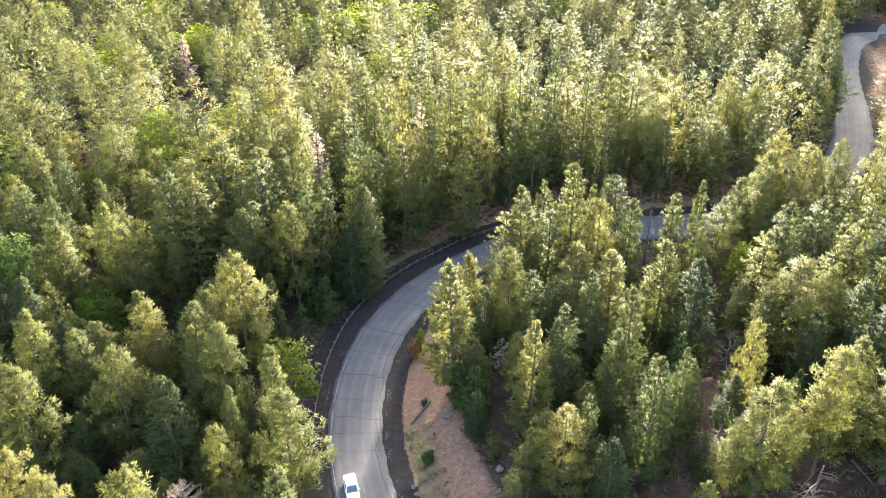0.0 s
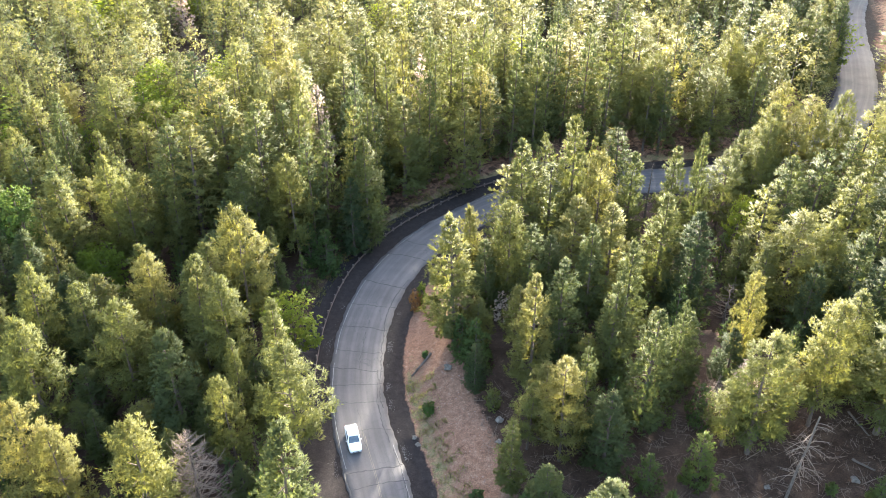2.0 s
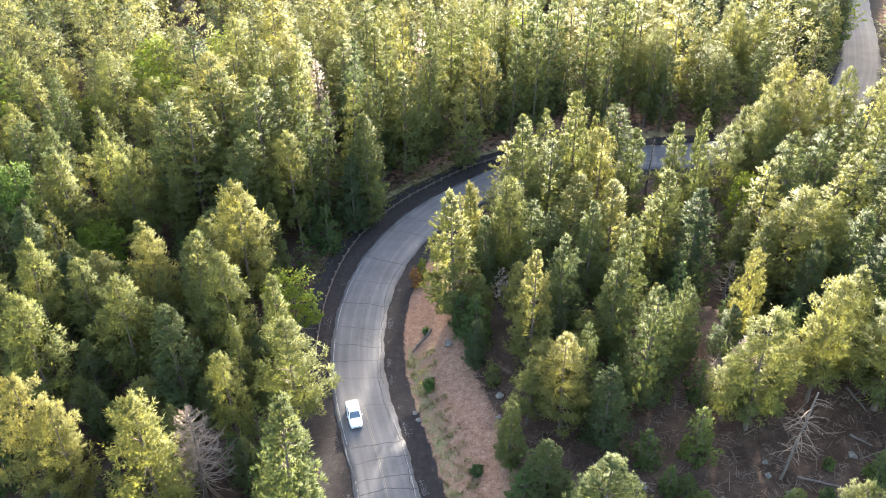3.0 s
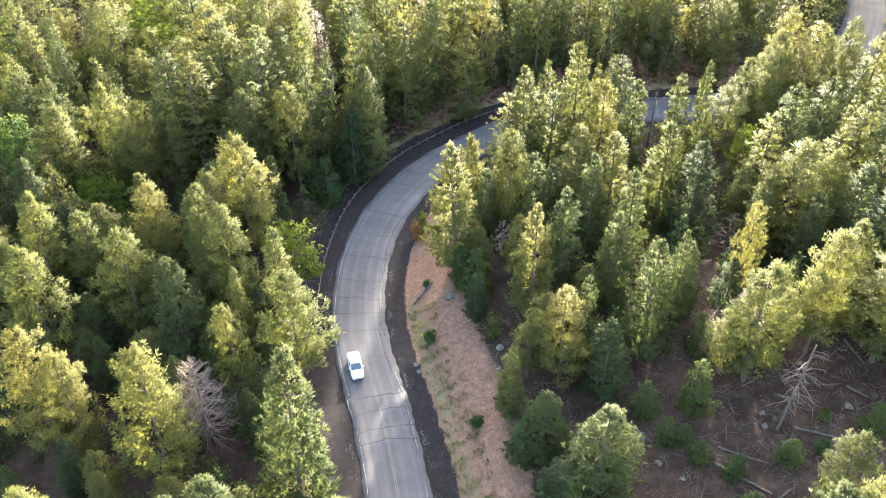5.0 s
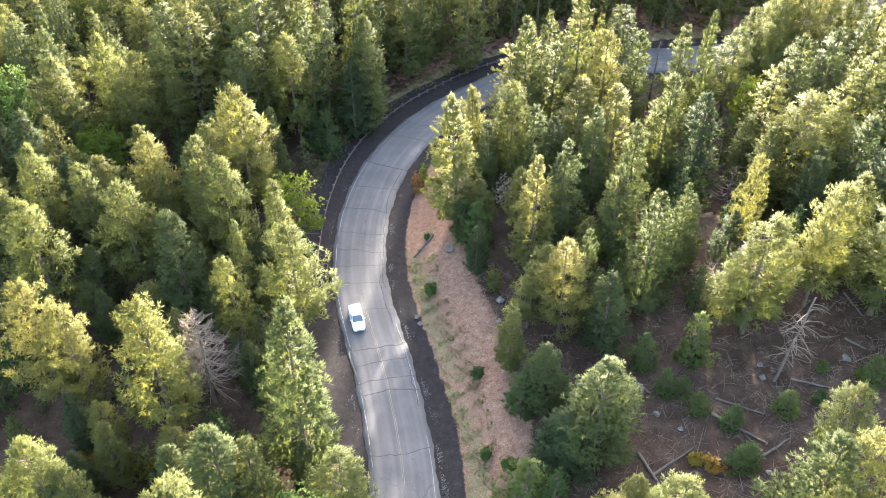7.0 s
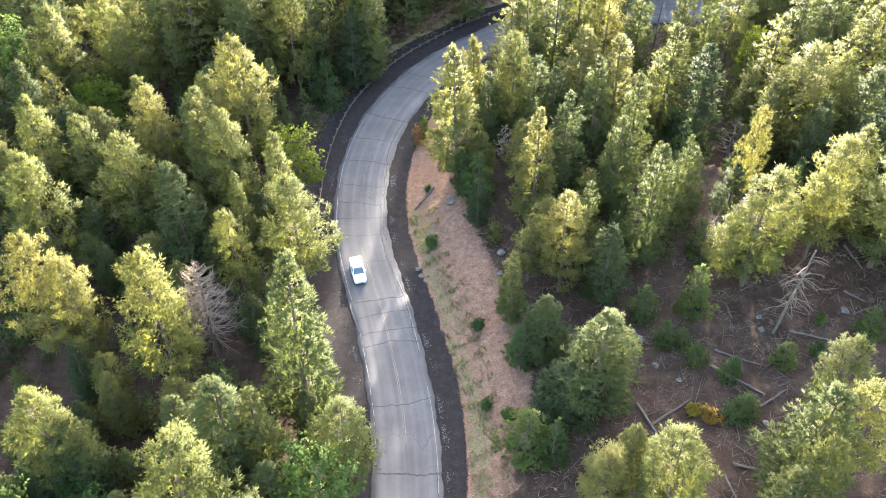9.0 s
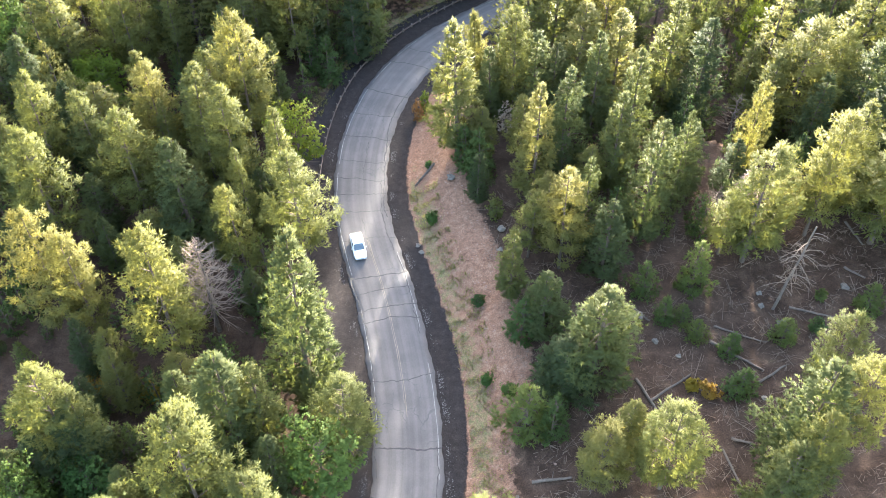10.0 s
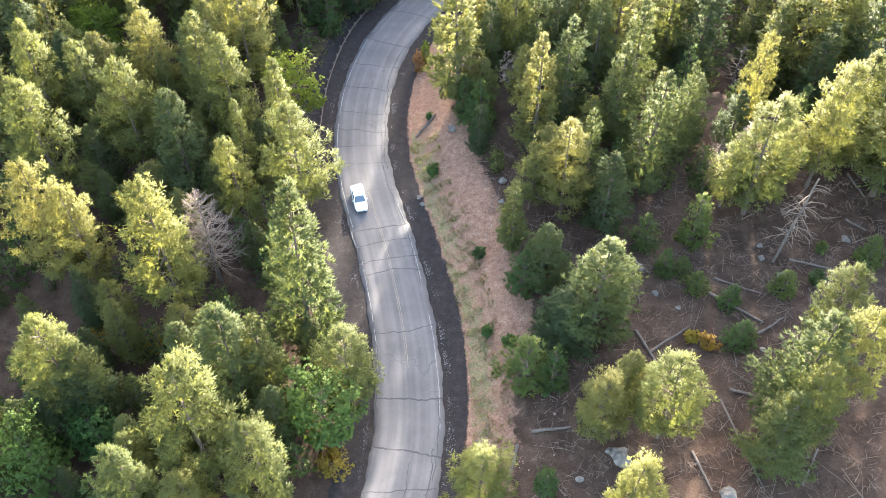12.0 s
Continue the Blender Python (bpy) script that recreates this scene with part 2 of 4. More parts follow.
def ground_material():
    """Forest floor, dark roadside gravel, red cut bank and grassy strip, mixed by the plan's masks with ragged edges."""
    m, t, nodes, links, bsdf = material("forest_ground")

    def mask(name, lo=0.42, hi=0.58, scale=1.4, amount=0.7):
        a = nodes.new("ShaderNodeAttribute")
        a.attribute_name = name
        n = math_node(nodes, links, "MULTIPLY", math_node(nodes, links, "SUBTRACT", noisy(nodes, links, scale, 5.0, 0.65), 0.5), amount)
        return ramp_fac(nodes, links, math_node(nodes, links, "ADD", a.outputs["Fac"], n), lo, hi)

    fine = noisy(nodes, links, 6.0, 6.0, 0.75)
    coarse = noisy(nodes, links, 0.45, 8.0, 0.72)
    duff = ramp(nodes, [(0.30, (0.026, 0.016, 0.011)), (0.46, (0.040, 0.025, 0.018)), (0.60, (0.060, 0.038, 0.027)), (0.75, (0.052, 0.043, 0.025))])
    links.new(coarse, duff.inputs["Fac"])
    fr = ramp(nodes, [(0.30, (0.42, 0.42, 0.42)), (0.5, (1.0, 1.0, 1.0)), (0.68, (1.9, 1.85, 1.75))])
    links.new(fine, fr.inputs["Fac"])
    red = ramp(nodes, [(0.32, (0.090, 0.047, 0.031)), (0.46, (0.155, 0.085, 0.057)), (0.56, (0.178, 0.104, 0.071)), (0.70, (0.240, 0.158, 0.114))])
    links.new(noisy(nodes, links, 1.3, 8.0, 0.75), red.inputs["Fac"])
    c = mixer(nodes, links, "MIX", duff.outputs["Color"], red.outputs["Color"], fac=mask("soil", 0.36, 0.64, 0.9, 1.0))
    grassy = ramp(nodes, [(0.32, (0.170, 0.104, 0.068)), (0.50, (0.140, 0.108, 0.060)), (0.64, (0.095, 0.098, 0.042))])
    links.new(noisy(nodes, links, 1.7, 5.0, 0.7), grassy.inputs["Fac"])
    c = mixer(nodes, links, "MIX", c, grassy.outputs["Color"], fac=mask("grass", 0.36, 0.70, 0.7, 1.6))
    grit = ramp(nodes, [(0.3, (0.015, 0.0122, 0.012)), (0.55, (0.023, 0.019, 0.0185)), (0.75, (0.038, 0.031, 0.030))])
    links.new(noisy(nodes, links, 1.1, 6.0, 0.7), grit.inputs["Fac"])
    c = mixer(nodes, links, "MIX", c, grit.outputs["Color"], fac=mask("gravel", 0.36, 0.64, 1.1, 0.75))
    c = mixer(nodes, links, "MULTIPLY", c, fr.outputs["Color"], value=0.8)
    links.new(c, bsdf.inputs["Base Color"])
    bsdf.inputs["Roughness"].default_value = 0.95
    bsdf.inputs["Specular IOR Level"].default_value = 0.08
    bumped(nodes, links, bsdf, fine, 0.7, 0.08)
    return m


asphalt_mat = asphalt_material()
ground_mat = ground_material()


# ---- building helpers ----
def mesh_of(name, verts, faces, mat, normals=None):
    """A mesh from arrays of places and of triangles (or a list of faces), with its own soft normals where given."""
    me = bpy.data.meshes.new(name)
    if isinstance(faces, np.ndarray):
        n, k = faces.shape
        me.vertices.add(len(verts))
        me.vertices.foreach_set("co", np.asarray(verts, np.float32).ravel())
        me.loops.add(n * k)
        me.loops.foreach_set("vertex_index", faces.astype(np.int32).ravel())
        me.polygons.add(n)
        me.polygons.foreach_set("loop_start", np.arange(0, n * k, k, dtype=np.int32))
        me.update(calc_edges=True)
    else:
        me.from_pydata([tuple(v) for v in verts], [], faces)
        me.update()
    me.materials.append(mat)
    if normals is not None:
        me.polygons.foreach_set("use_smooth", np.ones(len(me.polygons), bool))
        me.normals_split_custom_set_from_vertices(normals)
    return me


def part(name, data, mat, parent, label=""):
    """One mesh object under a thing or under a part; data is a mesh or a bmesh."""
    if isinstance(data, bmesh.types.BMesh):
        me = bpy.data.meshes.new(name)
        data.to_mesh(me)
        data.free()
        me.materials.append(mat)
        data = me
    ob = new(name, data)
    ob.parent = parent
    return tagged(ob, label)


def tube(line, radii, sides=6):
    """Places and faces of a tapered tube along a line, closed at both ends."""
    line = np.asarray(line, float)
    way = np.gradient(line, axis=0)
    way /= np.linalg.norm(way, axis=1)[:, None] + 1e-9
    ref = np.array([1.0, 0, 0]) if abs(way[0][2]) > 0.7 else np.array([0, 0, 1.0])
    verts, faces = [], []
    for p, w, r in zip(line, way, radii):
        a = np.cross(w, ref)
        a /= np.linalg.norm(a)
        b = np.cross(w, a)
        for k in range(sides):
            q = 2 * math.pi * k / sides
            verts.append(p + r * (math.cos(q) * a + math.sin(q) * b))
    n = len(line)
    for i in range(n - 1):
        for k in range(sides):
            k2 = (k + 1) % sides
            faces.append((i * sides + k, i * sides + k2, (i + 1) * sides + k2, (i + 1) * sides + k))
    faces.append(tuple(range(sides))[::-1])
    faces.append(tuple(range((n - 1) * sides, n * sides)))
    return verts, faces


def joined(pieces):
    verts, faces = [], []
    for v, f in pieces:
        o = len(verts)
        verts.extend(v)
        faces.extend(tuple(i + o for i in q) for q in f)
    return verts, faces


def unit(v):
    return v / (np.linalg.norm(v, axis=-1, keepdims=True) + 1e-9)


def sprays(rng, at, out, size, blades, shape, spread=0.8, broad=1.0, puff=0.12):
    """Needle sprays: at each place a tuft of blades that point out of the crown. Returns places, triangles and soft normals."""
    n = len(at)
    at, out = np.repeat(at, blades, 0), np.repeat(out, blades, 0)
    size = np.repeat(size, blades)[:, None] * rng.uniform(0.7, 1.3, (n * blades, 1))
    up = np.array([0, 0, 1.0])
    shift = rng.normal(0, 1.0, (n * blades, 3))
    way = unit(out * 0.75 + up * 0.3 + shift * spread * 0.85)
    face = unit(out * 0.5 + up * 0.7 + rng.normal(0, 0.34 if broad < 1.3 else 0.22, (n * blades, 3)))
    side = unit(np.cross(way, face))
    root = at - way * size * 0.25 + shift * puff * size
    wide = broad * {"needle": 0.185, "tuft": 0.22, "leaf": 0.42}[shape]
    if shape != "leaf":
        tri = np.stack([root - side * size * wide, root + side * size * wide, root + way * size * (1.2 if shape == "tuft" else 1.5)], 1)
    else:
        tip = root + way * size
        tri = np.stack([root, tip + side * size * wide, tip - side * size * wide], 1)
    soft = unit(out * 0.7 + up * 0.45 + shift * (0.34 if shape == "tuft" else 0.20))
    turned = np.einsum("ij,ij->i", np.cross(tri[:, 1] - tri[:, 0], tri[:, 2] - tri[:, 0]), soft) < 0
    tri[turned] = tri[turned][:, [0, 2, 1]]
    return tri.reshape(-1, 3), np.arange(3 * n * blades).reshape(-1, 3), np.repeat(soft, 3, 0)


def habit_of(habit, u):
    """Reach of the branches (1 is the crown's radius) and their slope, up the crown from 0 to 1."""
    if habit == "fir":
        return (1 - u) ** 0.66 * (0.62 + 0.38 * smooth(0, 0.22, u)) + 0.02, -0.28 + 0.75 * u
    if habit == "pine":
        return np.clip(1 - u ** 2.0, 0, 1) ** 0.70 * (0.60 + 0.40 * smooth(0, 0.30, u)) + 0.03, -0.05 + 0.65 * u
    return np.sqrt(np.clip(1 - (1.75 * u - 0.8) ** 2, 0.03, 1)), 0.1 + 0.7 * u


def crown(rng, height, radius, bare, habit, branches, per_branch, blades, size, broad=1.0):
    """The foliage of one tree: branches in whorls up the trunk, each a drooping fan of sprays."""
    u = np.linspace(0.0, 0.985, branches) ** (1.15 if habit == "fir" else 1.0) + rng.normal(0, 0.012, branches)
    u = np.clip(u, 0, 0.99)
    reach, slope = habit_of(habit, u)
    az = np.arange(branches) * 2.39996 + rng.normal(0, 0.35, branches)
    lump = 1 + 0.16 * np.sin(az * 2 + rng.uniform(0, 6)) + 0.12 * np.sin(az * 3 + u * 9)
    reach = radius * reach * lump * rng.uniform(0.66, 1.2, branches)
    z0 = bare + (height - bare) * u * 0.985
    weight = (reach / radius) ** 0.36
    count = np.maximum(2, (per_branch * weight * rng.uniform(0.6, 1.4, branches)).astype(int))
    b = np.repeat(np.arange(branches), count)
    m = len(b)
    s = rng.uniform(0.14, 1.0, m) ** (0.42 if habit == "pine" else 0.6)
    fan = rng.normal(0, 0.30 if habit != "leaf" else 0.34, m) * (1.15 - 0.55 * s) * np.minimum(reach[b], 2.4)
    ca, sa = np.cos(az[b]), np.sin(az[b])
    rr = reach[b] * s
    droop = -0.10 * rr * s + 0.16 * rr * s ** 3
    at = np.stack([ca * rr - sa * fan, sa * rr + ca * fan, z0[b] + slope[b] * rr + droop + rng.normal(0, 0.20 if habit == "pine" else 0.12, m)], 1)
    out = unit(np.stack([ca * 1.0 - sa * fan * 0.3, sa + ca * fan * 0.3, slope[b] * 0.8 + 0.05 + 0.9 * u[b] ** 3], 1))
    shape = {"fir": "needle", "pine": "tuft"}.get(habit, "leaf")
    return sprays(rng, at, out, size * rng.uniform(0.75, 1.25, m) * (1 - 0.35 * u[b]), blades, shape, 1.0 if habit == "pine" else 0.7, broad,
                  0.6 if habit == "pine" else 0.16)


def trunk_mesh(name, rng, height, radius, bare, limbs, mat, thick=None):
    thick = thick or 0.011 * height + 0.04
    z = np.linspace(-0.4, height * 0.96, 8)
    bend = rng.normal(0, 0.10, 2)
    line = np.stack([bend[0] * np.sin(z / height * 3), bend[1] * np.sin(z / height * 2.4), z], 1)
    pieces = [tube(line, np.linspace(thick, 0.03, 8) * np.array([1.25, 1, 1, 1, 1, 1, 1, 1]), 7)]
    for k in range(limbs):
        u = rng.uniform(0, 0.92)
        q = rng.uniform(0, 6.28)
        h = bare * 0.7 + (height - bare * 0.7) * u
        r = radius * (1 - u) ** 0.7 * rng.uniform(0.45, 0.9)
        rise = r * (-0.15 + 0.6 * u)
        ends = np.array([[0, 0, h], [math.cos(q) * r * 0.5, math.sin(q) * r * 0.5, h + rise * 0.4], [math.cos(q) * r, math.sin(q) * r, h + rise]])
        pieces.append(tube(ends, [0.06, 0.04, 0.015], 3))
    v, f = joined(pieces)
    return mesh_of(name, v, f, mat)


KINDS = {
    # habit, height, radius, bare trunk, branches, sprays a branch, blades, size
    "pine": ("pine", 18.0, 3.6, 3.4, 84, 15, 6, 0.40),
    "fir": ("fir", 18.0, 3.4, 1.8, 130, 19, 6, 0.41),
    "young": ("fir", 6.0, 2.0, 0.2, 66, 11, 6, 0.33),
    "aspen": ("leaf", 11.0, 3.0, 3.2, 60, 18, 4, 0.36),
    "leafy": ("leaf", 10.0, 3.4, 1.0, 76, 20, 4, 0.38),
}
WORDS = {
    "pine": ("ponderosa_pine", "pine tree"), "fir": ("fir_tree", "fir tree"), "young": ("young_fir", "fir tree"),
    "aspen": ("aspen_tree", "aspen"), "leafy": ("oak_tree", "deciduous tree"),
}
LABELS = {
    "pine": "sunlit yellow-green ponderosa pine with a rounded clumpy crown",
    "fir": "tall green conical fir with layered drooping branches",
    "young": "young dark green bushy fir on the forest floor",
    "aspen": "slender aspen with bright lime-green leaves among the conifers",
    "leafy": "broad leafy dark green tree beside the conifers",
}
GROUPS = {"pine": "pines of the forest", "fir": "firs of the forest", "young": "young firs in the clearings",
          "aspen": "aspens in the forest", "leafy": "leafy trees in the forest"}
TREE_MATS = {"pine": pine_mat, "fir": fir_mat, "young": young_mat, "aspen": aspen_mat, "leafy": leafy_mat}


def tree_meshes(kind, seed, light=1.0):
    """Trunk and crown meshes of one tree; light below 1 makes the crown of fewer, larger sprays."""
    habit, h, r, bare, nb, per, blades, size = KINDS[kind]
    rng = np.random.default_rng(seed)
    bare = bare * rng.uniform(0.8, 1.3)
    few = int(blades * 1.9) if light > 1.2 else blades + 2 if light > 0.8 else blades + 2
    fine = 0.66 if light > 1.2 else 0.80 if light > 0.8 else 0.70
    if kind == "pine":
        few, fine = int(few * 1.5), fine * 1.0
    light = min(light, 1.0)
    v, f, soft = crown(rng, h, r, bare, habit, int(nb * (0.6 + 0.4 * light)), max(3, int(per * light)), few, fine * size / light ** 0.35, 1.0 if light > 0.8 else 1.1)
    c = mesh_of(kind + "_crown", v, f, TREE_MATS[kind], soft)
    limbs = 22 if light > 0.8 else 5
    return trunk_mesh(kind + "_trunk", rng, h, r, bare, limbs, bark_mat), c


def plant(kind, meshes, x, y, h, r, z, turn, lean=(0.0, 0.0)):
    """One tree as a thing with its trunk and crown."""
    name, category = WORDS[kind]
    top = new(name)
    top.empty_display_size = 0.5
    top.matrix_basis = pose(x, y, z, lean[0], lean[1], turn) @ Matrix.Diagonal((r / KINDS[kind][2], r / KINDS[kind][2], h / KINDS[kind][1], 1))
    part("trunk", meshes[0], bark_mat, top)
    part("crown", meshes[1], TREE_MATS[kind], top)
    return tagged(top, LABELS[kind], category, GROUPS[kind])


# ---- ground, one sheet to the horizon ----
def graded(a, b, step, far):
    """Even steps from a to b, growing outwards to far on both sides."""
    mid = list(np.arange(a, b + 0.01, step))
    lo, hi, s = [], [], step
    while not hi or hi[-1] < far:
        s *= 1.16
        hi.append((hi[-1] if hi else mid[-1]) + s)
        lo.append((lo[-1] if lo else mid[0]) - s)
    return np.array(lo[::-1] + mid + hi)


def build_ground():
    xs, ys = graded(-66, 84, 0.8, 2600), graded(34, 168, 0.8, 2600)
    gx, gy = np.meshgrid(xs, ys)
    px, py = gx.ravel(), gy.ravel()
    z = ground(px, py)
    n, m = len(xs), len(ys)
    i = np.arange(n * m).reshape(m, n)
    quads = np.stack([i[:-1, :-1], i[:-1, 1:], i[1:, 1:], i[1:, :-1]], -1).reshape(-1, 4)
    me = mesh_of("ground", np.stack([px, py, z], 1), quads, ground_mat)
    me.polygons.foreach_set("use_smooth", np.ones(len(quads), bool))
    d, near, run = road_place(px, py)
    wide_left = 7.4 + 2.3 * smooth(50, 58, near) * (1 - smooth(150, 160, near))
    wide_right = 7.0 - 0.9 * (1 - smooth(44, 52, near)) + 0.3 * smooth(56, 62, near) * (1 - smooth(64, 74, near))
    edge = np.where(d > 0, wide_right, wide_left)
    gravel = 1 - smooth(edge - 0.5, edge + 0.6, np.abs(d))
    bank = (1 - smooth(118, 128, near)) * smooth(20, 30, near)
    top = 11.2 + 4.4 * smooth(48, 62, near) - 3.0 * smooth(100, 118, near)
    soil = np.where(d > 0, smooth(6, 7, d) * (1 - smooth(top - 1.6, top + 2.6, d)) * bank, 0)
    soil = np.maximum(soil, np.where(d > 0, smooth(6, 8, d) * (1 - smooth(20, 30, d)) * smooth(205, 220, near), 0) * 0.75)
    soil = np.maximum(soil, 0.28 * np.where(d > 0, 1, 0) * bank)
    soil = np.maximum(soil, np.where(d < 0, smooth(9, 11, -d) * (1 - smooth(16, 22, -d)) * smooth(125, 140, near), 0) * 0.5)
    grass = np.where(d > 0, smooth(6.6, 7.4, d) * (1 - smooth(8.2, 12.4, d)) * bank * (1 - smooth(92, 108, near)), 0) * 0.60
    grass = np.maximum(grass, np.where(d < 0, smooth(7.5, 9, -d) * (1 - smooth(10, 13, -d)) * smooth(112, 120, near), 0) * 0.75)
    for name, v in (("gravel", gravel), ("soil", soil), ("grass", grass)):
        me.attributes.new(name, "FLOAT", "POINT").data.foreach_set("value", v.astype(np.float32))
    return tagged(new("ground", me), "reddish-brown forest floor with a red cut bank and dark roadside gravel", "ground", kind="structure")


build_ground()


# ---- road ----
def strip(name, runs, inner, outer, z, mat, uv=False, thick=0.0):
    """A band along the road between two distances from its middle (numbers or functions of the run)."""
    rx = np.interp(runs, ROAD_RUN, ROAD[:, 0]), np.interp(runs, ROAD_RUN, ROAD[:, 1])
    sx = np.interp(runs, ROAD_RUN, ROAD_SIDE[:, 0]), np.interp(runs, ROAD_RUN, ROAD_SIDE[:, 1])
    cuts = 8 if uv else 1
    rows = []
    a, b = (np.array([f(s) if callable(f) else f for s in runs]) for f in (inner, outer))
    for k in range(cuts + 1):
        w = a + (b - a) * k / cuts
        rise = 0.05 * (1 - (w / 4.0) ** 2)
        rows.append(np.stack([rx[0] + sx[0] * w, rx[1] + sx[1] * w, z + rise], 1))
    wid = [a + (b - a) * k / cuts for k in range(cuts + 1)]
    if thick:
        rows = [rows[0] - (0, 0, thick)] + rows + [rows[-1] - (0, 0, thick)]
        wid = [wid[0] - 0.05] + wid + [wid[-1] + 0.05]
    m, n = len(rows), len(runs)
    v = np.concatenate(rows)
    i = np.arange(m * n).reshape(m, n)
    q = np.stack([i[:-1, :-1], i[1:, :-1], i[1:, 1:], i[:-1, 1:]], -1).reshape(-1, 4)
    me = mesh_of(name, v, q, mat)
    if uv:
        lay = me.uv_layers.new(name="UVMap")
        co = np.stack([np.tile(runs, m), np.concatenate(wid)], 1)
        lay.data.foreach_set("uv", co[q.ravel()].astype(np.float32).ravel())
    return me


def frayed(side):
    def edge(s):
        w = 4.0 + 0.10 * math.sin(s * 0.9 + side) + 0.06 * math.sin(s * 2.7 + 1.3 * side) + 0.03 * math.sin(s * 6.1)
        if s > 190:
            w += 0.9 * min(1.0, (s - 190) / 12)
        return side * w
    return edge


road = tagged(new("road", strip("road", np.arange(0, ROAD_RUN[-1] - 1, 0.5), frayed(-1), frayed(1), 0.02, asphalt_mat, True, 0.07)),
              "worn grey two-lane asphalt road curving through the forest", "road", kind="structure")


def road_point(run, across, z=0.0):
    x, y = np.interp(run, ROAD_RUN, ROAD[:, 0]), np.interp(run, ROAD_RUN, ROAD[:, 1])
    sx, sy = np.interp(run, ROAD_RUN, ROAD_SIDE[:, 0]), np.interp(run, ROAD_RUN, ROAD_SIDE[:, 1])
    return np.array([x + sx * across, y + sy * across, 0.02 + 0.05 * (1 - (across / 4.0) ** 2) + z])


# tar-sealed cracks across the road: run, skew, width
SEAMS = [(76.4, 1.9, 0.10), (81.1, -0.8, 0.17), (87.9, -0.3, 0.17), (97.8, 0.1, 0.09), (106.8, -0.4, 0.13), (109.0, -0.3, 0.13), (112.1, -0.2, 0.11),
         (115.0, -0.6, 0.18), (121.9, -1.0, 0.06), (127.9, -0.9, 0.09), (131.6, -0.2, 0.10), (134.9, -1.1, 0.12), (139.2, -1.1, 0.09),
         (144.8, -0.1, 0.13), (151.0, 0.4, 0.10), (157.2, -0.4, 0.17), (166.1, 1.1, 0.14), (171.4, 1.7, 0.12), (181.0, 1.0, 0.10), (192.7, 0.7, 0.12)]


def ribbon(name, line, width, mat, parent, label=""):
    """A thin flat band along a line of places on the road."""
    line = np.asarray(line)
    way = unit(np.gradient(line, axis=0))
    side = np.stack([way[:, 1], -way[:, 0], np.zeros(len(line))], 1)
    w = np.asarray(width)[:, None] / 2
    v = np.concatenate([line - side * w, line + side * w])
    n = len(line)
    k = np.arange(n - 1)
    return part(name, mesh_of(name, v, np.stack([k, k + n, k + n + 1, k + 1], 1), mat), mat, parent, label)


rng = np.random.default_rng(4)
for run, skew, wide in SEAMS:
    a = np.linspace(-3.9, 3.85, 26)
    wander = np.cumsum(rng.normal(0, 0.07, 26))
    wander -= np.linspace(wander[0], wander[-1], 26)
    bow = rng.uniform(-0.35, 0.35) * (1 - (a / 3.9) ** 2)
    line = [road_point(run + skew * q / 7.8 + w + b, q, 0.006) for q, w, b in zip(a, wander, bow)]
    ribbon("tar_seam", line, 1.15 * wide * rng.uniform(0.5, 1.25, 26), tar_mat, road, "dark wandering tar-sealed crack")
# long cracks by the edges and down the lanes
for start, length, across, wide in [(66, 14, 0.5, 0.07), (70, 12, 2.9, 0.08), (78, 10, 3.3, 0.08), (104, 22, -3.5, 0.13), (104, 14, 3.35, 0.10),
                                    (119, 16, 3.1, 0.09), (126, 18, 3.6, 0.12), (140, 20, 3.4, 0.10), (84, 18, -3.45, 0.08), (118, 9, -0.2, 0.04), (134, 10, 0.5, 0.05)]:
    s = np.arange(start, start + length, 0.45)
    wander = np.cumsum(rng.normal(0, 0.09, len(s)))
    wander -= np.linspace(0, wander[-1], len(s))
    ribbon("tar_seam", [road_point(q, across + w, 0.008) for q, w in zip(s, wander)], 1.2 * wide * rng.uniform(0.4, 1.4, len(s)), tar_mat, road, "dark wandering tar-sealed crack")
# painted lines, worn away in places
for across, start, end, wide, mat, name in [(-3.5, 92, 110, 0.09, white_line_mat, "white_edge_line"), (-3.5, 116, 137, 0.12, white_line_mat, "white_edge_line"),
                                            (-3.5, 138.5, 158, 0.12, white_line_mat, "white_edge_line"), (-3.5, 159, 166, 0.12, white_line_mat, "white_edge_line"),
                                            (-3.5, 167.5, 176, 0.12, white_line_mat, "white_edge_line"), (-3.5, 178, 184, 0.12, white_line_mat, "white_edge_line"),
                                            (-3.5, 187, 200, 0.12, white_line_mat, "white_edge_line"), (3.5, 84, 100, 0.09, white_line_mat, "white_edge_line"),
                                            (3.5, 105, 119, 0.09, white_line_mat, "white_edge_line"), (0.10, 92, 122, 0.08, yellow_line_mat, "yellow_centre_line"),
                                            (-0.10, 94, 124, 0.06, yellow_line_mat, "yellow_centre_line")]:
    s = np.arange(start, end, 0.5)
    ribbon(name, [road_point(q, across + 0.02 * math.sin(q), 0.005) for q in s], wide * rng.uniform(0.3, 0.8, len(s)), mat, road,
           "worn white edge line" if across < -1 or across > 1 else "faded yellow centre line")


